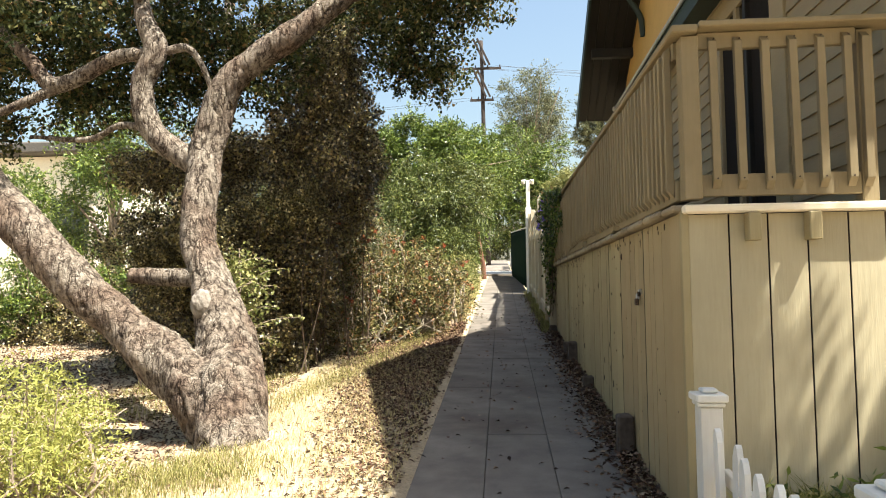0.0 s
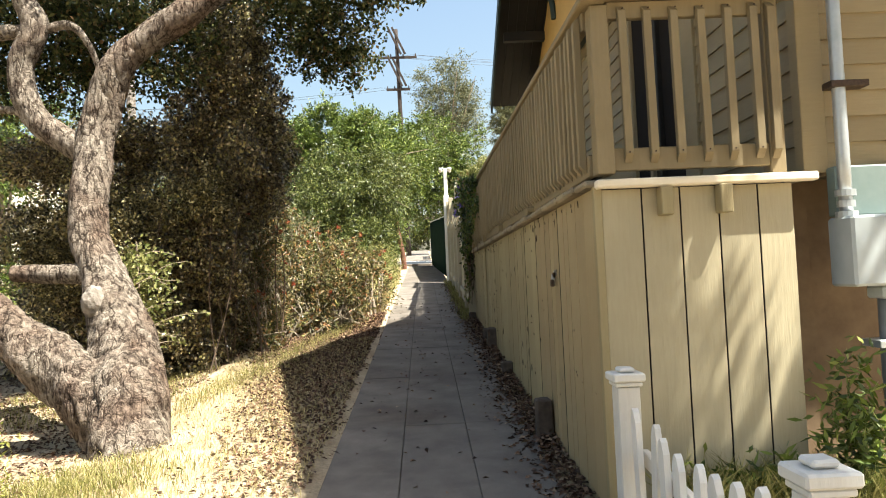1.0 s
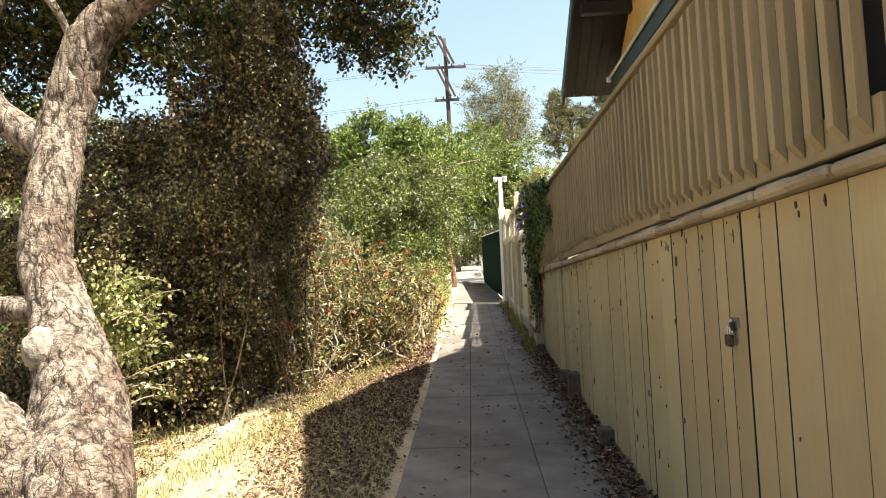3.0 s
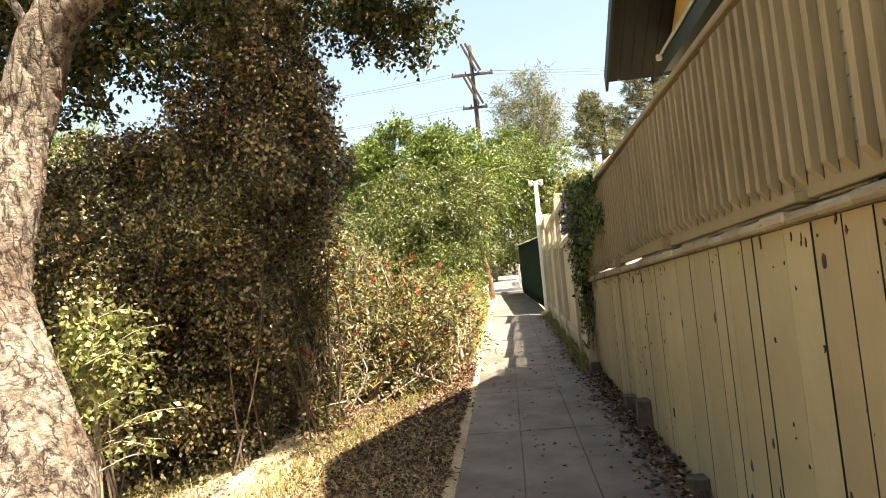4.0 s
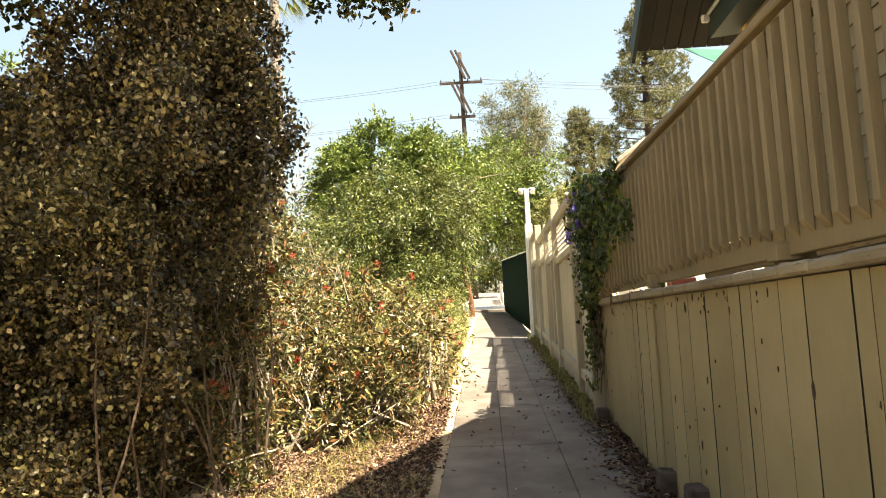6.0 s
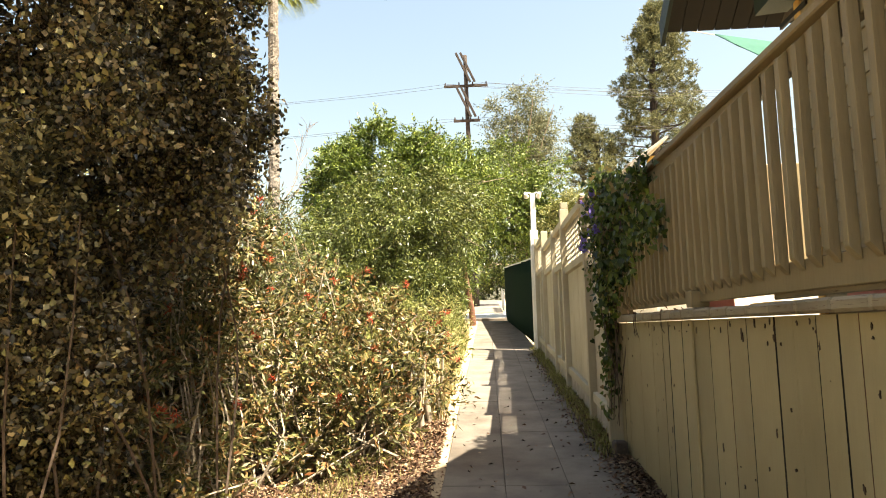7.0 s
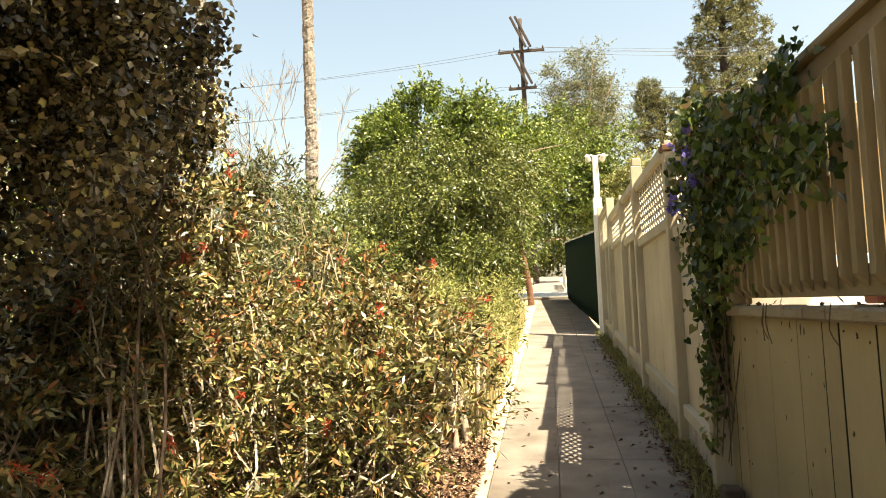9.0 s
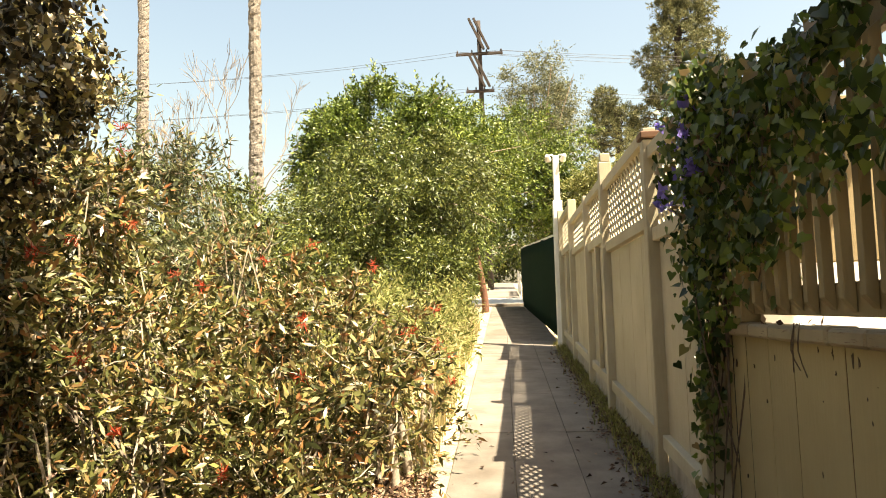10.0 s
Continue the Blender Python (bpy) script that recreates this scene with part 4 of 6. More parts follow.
# ---- hardware on the boards ----
def build_hasp(y, z):
    h = thing("padlock_hasp", "grey steel hasp closed with a small dark padlock", "padlock")
    x = WX - 0.002
    part("plate", box((x - 0.005, y - 0.036, z + 0.008), (x, y + 0.03, z + 0.042), 0.002), DULLSTEEL, h)
    part("strap", box((x - 0.011, y + 0.008, z - 0.02), (x - 0.006, y + 0.03, z + 0.036), 0.002), METAL, h, "pale steel strap")
    part("staple", box((x - 0.022, y - 0.01, z - 0.004), (x - 0.0065, y + 0.006, z + 0.026), 0.003), DARKMETAL, h)
    part("lock_body", box((x - 0.036, y - 0.021, z - 0.058), (x - 0.014, y + 0.021, z - 0.016), 0.005), DARKMETAL, h, "dark worn padlock body")
    v, f = tube([(x - 0.025, y - 0.012, z - 0.02, 0.0032), (x - 0.025, y - 0.011, z + 0.003, 0.0032), (x - 0.025, y, z + 0.013, 0.0032), (x - 0.025, y + 0.011, z + 0.003, 0.0032), (x - 0.025, y + 0.012, z - 0.02, 0.0032)], 6, 4)
    link_mesh("shackle", v, f, METAL, h, smooth=True)


build_hasp(4.43, 1.40)


def build_knot(y, z, s):
    bm = bmesh.new()
    bmesh.ops.create_uvsphere(bm, u_segments=9, v_segments=6, radius=1.0)
    for v in bm.verts:
        v.co *= 1 + 0.35 * noise.noise(v.co * 2 + Vector((y, z, 0)))
    bmesh.ops.transform(bm, matrix=Matrix.Translation((WX - 0.001, y, z)) @ Matrix.Diagonal((0.006, 0.5 * s, s, 1)), verts=bm.verts)
    k = part("latch_remnant", bm, DARKMETAL, None)
    tagged(k, "dark rusted latch remnant on the cream boards", "latch", "old fittings")


for y, z, s in ((7.0, 1.43, 0.035), (6.34, 1.475, 0.028), (5.1, 1.67, 0.025), (7.5, 0.86, 0.03), (5.75, 1.0, 0.022), (6.05, 0.85, 0.028), (6.1, 0.7, 0.022)):
    build_knot(y, z, s)


def build_stumps():
    for y, h, x in ((4.78, 0.26, 0.81), (8.32, 0.25, 0.825), (8.95, 0.16, 0.83), (11.05, 0.13, 0.80), (6.85, 0.13, 0.82)):
        gz = ground_z(x, y)
        bm = bmesh.new()
        add_box(bm, (x - 0.055, y - 0.06, gz - 0.05), (x + 0.05, y + 0.06, gz + h), 0.012)
        bmesh.ops.subdivide_edges(bm, edges=bm.edges, cuts=2)
        for v in bm.verts:
            v.co += Vector((noise.noise(v.co * 9), noise.noise(v.co * 9 + Vector((3, 0, 0))), noise.noise(v.co * 7 + Vector((0, 5, 0))))) * 0.012
        tagged(part("post_stump", bm, STUMP), "short weathered timber post stump by the wall", "stump", "stumps by the wall")


build_stumps()


# ---- things seen over and behind the deck ----
def build_behind_deck():
    shed = thing("shed", "small shed with pale ribbed metal roof", "shed")
    part("body", box((1.75, 13.7, 0.6), (4.4, 15.1, 2.25), 0.01), WHITEWALL, shed)
    part("upper_wall", box((1.75, 13.7, 2.252), (4.4, 15.1, 3.60), 0.01), SIDING, shed, "tan boarded upper wall")
    v = [(1.5, 13.5, 3.58), (1.5, 15.2, 3.60), (1.95, 15.2, 3.93), (1.95, 13.5, 3.91)]
    v += [(x, y, z + 0.03) for x, y, z in v]
    link_mesh("roof", v, [(0, 1, 2, 3), (7, 6, 5, 4), (0, 4, 5, 1), (1, 5, 6, 2), (2, 6, 7, 3), (3, 7, 4, 0)], SHEDROOF, shed, "pale shingle roof slope")
    for i in range(2):
        for j in range(4):
            x0, y0 = 1.49 + i * 0.225, 13.49 + j * 0.405 + 0.12 * (i % 2)
            z0 = 3.618 + 0.733 * (x0 - 1.5) + 0.012 * (y0 - 13.5)
            part("shingle", box((0, 0.006, 0), (0.30, 0.40, 0.014), 0.003, Matrix.Translation((x0, y0, z0)) @ Matrix.Rotation(-0.61, 4, "Y")), SHEDROOF, shed)
    part("gable", box((1.75, 13.7, 3.602), (2.55, 13.78, 3.75), 0.004), GABLE, shed)
    for n, m, lo, hi, lab in (("storage_box", PINK, (1.7, 9.0, TOP + 0.05), (1.95, 9.25, 1.985), "red-pink painted storage box on the deck"),
                              ("storage_box", PINK, (1.3, 10.35, TOP + 0.05), (1.5, 10.5, 1.98), "red-pink painted storage box on the deck"),
                              ("planter_box", YELLOW, (1.5, 9.7, TOP + 0.05), (1.9, 10.1, 1.90), "yellow planter box on the deck")):
        tagged(part(n, box(lo, hi, 0.01), m), lab, "box")
    bm = bmesh.new()
    apex, hi, lo = Vector((1.87, 11.5, 4.29)), Vector((3.6, 13.6, 4.95)), Vector((2.9, 12.0, 4.0))
    n = 10
    grid = []
    for i in range(n + 1):
        row = []
        for j in range(i + 1):
            u, v = i / n, j / max(i, 1)
            p = apex + (hi - apex) * u * (1 - v) + (lo - apex) * u * v
            row.append(bm.verts.new(p + Vector((0.12 * math.sin(math.pi * v) * u, 0, -0.10 * math.sin(math.pi * u) * (1 - abs(2 * v - 1))))))
        grid.append(row)
    for i in range(n):
        for j in range(i + 1):
            bm.faces.new((grid[i][j], grid[i + 1][j], grid[i + 1][j + 1]))
            if j < i:
                bm.faces.new((grid[i][j], grid[i + 1][j + 1], grid[i][j + 1]))
    sail = tagged(part("shade_sail", bm, SAIL, smooth=True), "green triangular shade sail on a rope", "shade sail")
    sail.modifiers.new("thick", "SOLIDIFY").thickness = 0.006
    v, f = tube([(1.24, 10.52, 3.97, 0.007), (1.55, 11.0, 4.12, 0.007), (1.88, 11.51, 4.29, 0.007)], 6, 4)
    tagged(link_mesh("sail_rope", v, f, METAL), "taut rope holding the shade sail", "rope")


build_behind_deck()

# ---- oak ----
def build_oak():
    oak = thing("oak_tree", "old leaning oak with cracked grey bark and forked trunk", "tree")
    trunk = [
        ([(-2.0, 5.38, -0.05, 0.27), (-2.08, 5.46, 0.22, 0.285), (-2.26, 5.8, 0.65, 0.30), (-2.42, 6.1, 1.05, 0.265), (-2.64, 6.3, 1.55, 0.185),
          (-2.82, 6.45, 1.95, 0.165), (-2.88, 6.7, 2.7, 0.165), (-2.85, 6.8, 3.1, 0.165), (-2.70, 6.8, 3.52, 0.16), (-2.35, 6.8, 3.82, 0.14),
          (-1.95, 6.8, 4.07, 0.13), (-1.55, 6.85, 4.4, 0.12), (-0.95, 7.0, 4.9, 0.09), (-0.3, 7.4, 5.4, 0.05)], 26, 7),
        ([(-1.98, 5.42, -0.05, 0.22), (-2.36, 5.72, 0.5, 0.29), (-2.88, 5.9, 0.88, 0.23), (-3.3, 6.0, 1.17, 0.195), (-3.75, 6.0, 1.56, 0.19),
          (-4.2, 6.05, 1.98, 0.20), (-4.8, 6.2, 2.55, 0.18), (-5.6, 6.5, 3.4, 0.14), (-6.2, 6.9, 4.4, 0.09)], 22, 6),
    ]
    for i, (pts, sides, n) in enumerate(trunk):
        v, f = tube(pts, sides * 4, n * 5, 0.18, 0.085, i * 9)
        link_mesh("trunk" if i == 0 else "limb", v, f, BARK, oak, smooth=True)
    limbs = [
        [(-2.95, 6.75, 2.72, 0.12), (-3.25, 6.8, 2.9, 0.13), (-3.48, 6.8, 3.12, 0.13), (-3.58, 6.8, 3.54, 0.12), (-3.44, 6.8, 3.92, 0.12), (-3.6, 6.85, 4.33, 0.095), (-3.8, 7.0, 5.2, 0.06)],
        [(-3.46, 6.8, 3.88, 0.08), (-3.87, 6.8, 3.86, 0.075), (-4.49, 6.8, 3.6, 0.085), (-4.79, 6.8, 3.88, 0.075), (-5.2, 6.9, 4.25, 0.06), (-5.8, 7.2, 4.6, 0.03)],
        [(-4.45, 6.8, 3.58, 0.05), (-4.8, 6.75, 3.42, 0.045), (-5.3, 6.7, 3.2, 0.03)],
        [(-3.42, 6.8, 3.88, 0.045), (-3.15, 6.85, 3.95, 0.045), (-3.0, 6.9, 3.78, 0.035), (-2.93, 7.0, 3.5, 0.02)],
        [(-3.4, 6.78, 3.08, 0.04), (-3.8, 6.8, 3.16, 0.035), (-4.2, 6.9, 3.05, 0.03), (-4.9, 7.0, 3.12, 0.02)],
        [(-2.66, 6.3, 1.6, 0.105), (-3.0, 6.33, 1.60, 0.085), (-3.3, 6.38, 1.62, 0.075), (-3.45, 6.4, 1.63, 0.07)],
        [(-1.95, 6.85, 4.1, 0.05), (-1.6, 7.4, 4.6, 0.045), (-1.3, 8.2, 5.0, 0.03), (-0.9, 9.2, 5.2, 0.02)],
        [(-3.75, 6.95, 5.0, 0.05), (-3.4, 7.5, 5.6, 0.04), (-2.8, 8.5, 6.0, 0.02)],
        [(-3.62, 6.85, 4.4, 0.05), (-3.6, 6.2, 5.0, 0.04), (-3.6, 5.6, 5.4, 0.02)],
    ]
    for i, pts in enumerate(limbs):
        v, f = tube(pts, 24, 10, 0.22, 0.05, 30 + i * 5)
        link_mesh("limb", v, f, BARK, oak, smooth=True)
    # sawn-off stub on the trunk
    bm = bmesh.new()
    bmesh.ops.create_uvsphere(bm, u_segments=28, v_segments=18, radius=1)
    for vv in bm.verts:
        vv.co *= 1 + 0.2 * noise.noise(vv.co * 2) + 0.12 * noise.noise(vv.co * 5)
    bmesh.ops.transform(bm, matrix=Matrix.Translation((-2.60, 6.01, 1.36)) @ Matrix.Diagonal((0.09, 0.09, 0.125, 1)), verts=bm.verts)
    part("sawn_knot", bm, PALEBARK, oak, "pale sawn-off branch knot", smooth=True)
    # crown: clumps along drooping twigs
    g = rng(11)
    blobs = [(-3.0, 7.6, 5.9, 1.8, 1.6, 0.9), (-5.2, 7.6, 5.2, 1.6, 1.8, 1.1), (-1.5, 8.2, 5.6, 1.3, 1.5, 0.8), (-0.55, 8.6, 5.4, 0.7, 1.2, 0.7),
             (-4.0, 8.6, 4.8, 1.6, 1.2, 0.9), (-6.6, 8.4, 4.6, 1.3, 1.5, 1.3), (-2.4, 10.0, 5.6, 1.3, 1.2, 0.9), (-1.2, 9.6, 5.0, 0.7, 0.9, 0.6), (-7.6, 7.8, 3.6, 0.8, 1.2, 0.8), (-0.75, 9.5, 4.45, 0.5, 0.6, 0.4), (-1.25, 9.8, 4.7, 0.6, 0.6, 0.55), (-0.3, 8.2, 5.0, 0.6, 0.9, 0.5), (-5.0, 7.0, 4.4, 1.2, 0.9, 0.5), (-3.2, 8.3, 4.3, 1.1, 0.7, 0.6), (-3.9, 5.6, 5.4, 0.8, 0.8, 0.4), (-1.2, 8.0, 5.1, 0.8, 0.8, 0.5), (-5.0, 8.2, 3.9, 1.3, 0.8, 0.6), (-3.6, 8.6, 4.1, 1.0, 0.7, 0.6), (-6.2, 7.6, 3.4, 0.9, 0.8, 0.45)]
    p, c = clumps(blobs, g, 2600, 44, 0.09, 0.9)
    foliage("crown", p, 0.065, 0.042, OAKLEAF, g, oak, "small dark evergreen leaves", droop=0.4)
    tw = []
    for q in c[::2]:
        e = q + g.normal(size=3) * 0.13 + np.array([0, 0, 0.13])
        tw.append(tube([(*e, 0.005), (*((e + q) / 2 + g.normal(size=3) * 0.03), 0.004), (*q, 0.002)], 4, 2))
    v, f = merge(tw)
    tagged(link_mesh("twig_mass", v, f, TWIGDARK, oak), kind="stuff")


build_oak()


def bush(name, label, blobs, seed, n, per, spread, leaf, mat, inside=0.45, droop=0.0, twigs=0, twig_mat=None, category="bush", face_up=0.0, lumpy=False, twiggy=0):
    g = rng(seed)
    t = thing(name, label, category)
    body = lumps(blobs, g, 9, 0.4) if lumpy else blobs
    if twiggy:
        p, way, c, tip = sprays(body, g, n, per, spread, inside, rise=0.25, sag=0.2, ruffle=1.0)
        ends = [tube([(*a, 0.0045), (*((a + b) / 2 + g.normal(size=3) * 0.012), 0.0035), (*b, 0.0015)], 3, 2) for a, b in zip(c[::twiggy], tip[::twiggy]) if a[2] > ground_z(a[0], a[1])]
        v, f = merge(ends)
        tagged(link_mesh("twig_mass", v, f, twig_mat or TWIG, t), kind="stuff")
    else:
        p, c = clumps(body, g, n, per, spread, inside)
        way = None
    gz = np.array([ground_z(x, y) for x, y in p[:, :2]])
    keep = p[:, 2] > gz + 0.01
    foliage("crown", p[keep], leaf[0], leaf[1], mat, g, t, droop=droop, face_up=face_up, way=None if way is None else way[keep])
    if twigs:
        tw = []
        bl = np.array(blobs)
        for q in c[g.choice(len(c), min(twigs, len(c)), replace=False)]:
            i = np.argmin(np.linalg.norm(bl[:, :2] - q[:2], axis=1))
            s = np.array([bl[i, 0] + g.normal() * bl[i, 3] * 0.35, bl[i, 1] + g.normal() * bl[i, 4] * 0.35, 0])
            s[2] = ground_z(s[0], s[1])
            m = (s + q) / 2 + g.normal(size=3) * 0.12
            d = q + (q - m) * 0.14 + g.normal(size=3) * 0.04
            tw.append(tube([(*s, 0.011), (*m, 0.008), (*d, 0.0045)], 4, 3))
        v, f = merge(tw)
        tagged(link_mesh("brushwood", v, f, twig_mat or TWIG, t), kind="stuff")
    return t


# dark ivy-smothered tree
bush("ivy_covered_tree", "dark ivy-smothered tree reaching to the ground", [
    (-2.4, 9.3, 4.2, 0.75, 0.7, 1.5), (-2.02, 9.9, 3.8, 0.5, 0.5, 1.5), (-2.3, 9.2, 3.3, 0.68, 0.65, 1.5), (-3.0, 9.2, 2.3, 0.85, 0.75, 1.3), (-3.1, 9.2, 1.1, 0.75, 0.7, 1.2), (-2.6, 9.4, 1.2, 0.5, 0.45, 1.1), (-3.7, 9.2, 1.7, 1.2, 1.0, 1.6),
    (-4.6, 9.8, 1.2, 1.0, 0.8, 1.3), (-6.4, 12.2, 1.0, 1.2, 0.7, 1.0), (-8.2, 12.6, 1.0, 1.2, 0.8, 1.1), (-4.2, 9.8, 2.9, 1.2, 0.8, 0.8), (-2.5, 11.0, 3.1, 0.35, 0.4, 0.9)],
    21, 7400, 36, 0.075, (0.046, 0.036), IVYLEAF, 0.5, 0.5, 22, TWIGDARK, category="tree", lumpy=True)
# sunlit sprigs in front of it
def build_sprigs():
    g = rng(22)
    t = thing("young_shrub", "yellow-green leafy sprigs reaching out beside the oak", "bush")
    stems, leaves = [], []
    for i in range(19):
        s = np.array([-2.62 + g.normal() * 0.12, 6.95 + g.normal() * 0.12, g.uniform(0.85, 1.8)])
        L = g.uniform(0.22, 0.68)
        d = np.array([1.0, g.normal() * 0.5, g.uniform(-0.15, 0.45)])
        d /= np.linalg.norm(d)
        e = s + d * L
        m = (s + e) / 2 + np.array([0, 0, 0.05])
        stems.append(tube([(*s, 0.006), (*m, 0.004), (*e, 0.002)], 4, 4))
        k = int(L / 0.022)
        q = np.linspace(0.15, 1.0, k)[:, None]
        leaves.append((1 - q) ** 2 * s + 2 * q * (1 - q) * m + q ** 2 * e + g.normal(size=(k, 3)) * 0.012)
    stems.append(tube([(-2.62, 6.95, 0.2, 0.02), (-2.6, 6.95, 1.0, 0.014), (-2.62, 6.95, 1.9, 0.006)], 5, 5))
    v, f = merge(stems)
    link_mesh("stem", v, f, TWIG, t)
    p = np.concatenate(leaves)
    more, _ = clumps([(-2.66, 7.0, 1.5, 0.3, 0.25, 0.42)], g, 120, 10, 0.06, 0.9)
    foliage("leaf_spray", np.concatenate([p, more]), 0.05, 0.034, YELLOWLEAF, g, t)


build_sprigs()
# reddish dry flowering bush
BUSH_BLOBS = [
    (-2.3, 11.9, 1.75, 1.25, 1.3, 0.95), (-1.75, 12.3, 1.5, 0.95, 1.3, 0.95), (-1.35, 11.7, 1.25, 0.65, 0.8, 0.75), (-2.6, 10.9, 1.4, 0.95, 0.8, 1.1),
    (-1.2, 13.0, 1.3, 0.55, 1.1, 0.55), (-3.2, 12.0, 2.0, 1.0, 1.1, 1.0), (-2.75, 11.2, 2.0, 0.75, 0.8, 0.85), (-2.65, 10.15, 1.15, 0.65, 0.55, 0.9), (-2.3, 10.3, 0.8, 0.6, 0.5, 0.6), (-1.9, 10.9, 1.0, 0.6, 0.6, 0.6)]
bush("flowering_bush", "dense dry-leaved bush with red bristle flowers", BUSH_BLOBS,
    23, 7400, 16, 0.20, (0.066, 0.021), DRYLEAF, 0.75, 0.0, 560, PALETWIG, face_up=0.4, lumpy=True, twiggy=3)
bush("grey_shrub", "grey-green narrow-leaved shrub behind the flowering bush", [(-3.45, 13.0, 3.15, 0.55, 0.6, 0.65), (-2.85, 13.1, 2.95, 0.5, 0.6, 0.55), (-4.2, 12.8, 3.0, 0.8, 0.7, 0.9), (-2.5, 13.4, 2.3, 0.7, 0.6, 0.6), (-3.2, 13.4, 1.9, 1.2, 0.7, 0.9)],
    29, 2000, 16, 0.24, (0.075, 0.016), GREYLEAF, 0.7, 0.0, 60, TWIG, face_up=0.4, lumpy=True, twiggy=4)
# brownish sunlit shrub in front of the ivy
bush("olive_shrub", "brown-olive sunlit shrub before the ivy tree", [(-3.4, 8.35, 2.1, 0.75, 0.3, 0.8), (-2.5, 8.55, 2.5, 0.35, 0.22, 0.5), (-4.4, 8.5, 1.9, 0.65, 0.3, 0.7), (-3.2, 8.5, 1.1, 0.4, 0.3, 0.6)], 27, 950, 20, 0.06, (0.045, 0.026), SHRUBLEAF, 0.8, 0.2, 9, TWIGDARK, lumpy=True)


def red_flowers():
    """Flowers on the outermost leaf clumps of the sunny side."""
    g = rng(23)
    _, _, _, c = sprays(lumps(BUSH_BLOBS, g, 9, 0.4), g, 7400, 16, 0.20, 0.75, rise=0.25, sag=0.2, ruffle=1.0)
    way = unit(np.array([[0.35, -0.8, 0.45]]))[0]
    side = unit(np.cross(way, [0, 0, 1])[None])[0]
    over = np.cross(side, way)
    best = {}
    for q in c:
        key = (round(float(q @ side) / 0.2), round(float(q @ over) / 0.2))
        if q[2] > 1.25 and (key not in best or q @ way > best[key] @ way):
            best[key] = q
    spots = [best[k] for k in sorted(best)]
    for k in g.permutation(len(spots))[:46]:
        s = spots[k] + way * 0.05
        p = g.normal(size=(26, 3)) * 0.012
        ob = foliage("bristle_flower", p, 0.046, 0.007, REDFLOWER, g)
        ob.location = s
        tagged(ob, "small red bristle flower on the dry bush", "flower", "flowers on the bush")


red_flowers()
# low plants
bush("feathery_shrub", "yellow-green feathery shrub on dry ground", [(-2.75, 4.15, 0.45, 0.42, 0.4, 0.5), (-3.1, 4.5, 0.5, 0.45, 0.4, 0.55)], 25, 420, 24, 0.06, (0.045, 0.012), FEATHERLEAF, 0.8, -0.2, 60, TWIG)
bush("background_shrub", "green shrub beyond the oak", [(-4.6, 12.5, 2.4, 1.3, 1.0, 1.1), (-5.6, 13.0, 1.9, 1.2, 1.0, 1.3), (-6.9, 12.6, 1.5, 1.0, 1.0, 1.1), (-9.0, 12.6, 2.0, 1.2, 0.9, 1.6)], 26, 3600, 14, 0.26, (0.075, 0.028), GREENLEAF, 0.5, 0.1, 80, TWIG, face_up=0.6, lumpy=True, twiggy=12)


def weeds():
    g = rng(31)
    n = 5200
    y = g.uniform(12.6, 23, n)
    x = -0.62 - np.abs(g.normal(0, 0.33, n)) - 0.25 * g.random(n)
    p = np.stack([x, y, [ground_z(a, b) for a, b in zip(x, y)]], 1)
    h = 0.55
    co, tr = blades(p, h, 0.006, 0.6, g)
    tagged(array_mesh("tall_weeds", co, tr, STRAW), "dry straw-coloured weeds along the footpath", "weeds", kind="stuff")
    q, _ = clumps([(-0.95, 14.6, 1.35, 0.35, 1.2, 0.45), (-1.0, 17, 1.6, 0.4, 1.6, 0.55), (-1.1, 20, 1.9, 0.45, 2.0, 0.6), (-1.7, 16.5, 1.7, 0.5, 2.5, 0.7)], g, 800, 24, 0.11, 0.7)
    tagged(foliage("weed_leaves", q, 0.09, 0.022, leaf_mat("weed_leaf", [(0, (0.08, 0.10, 0.025)), (0.6, (0.23, 0.24, 0.075)), (1, (0.42, 0.38, 0.17))], 0.3), g), "yellow-green leafy weeds along the footpath", "weeds", kind="stuff")


weeds()


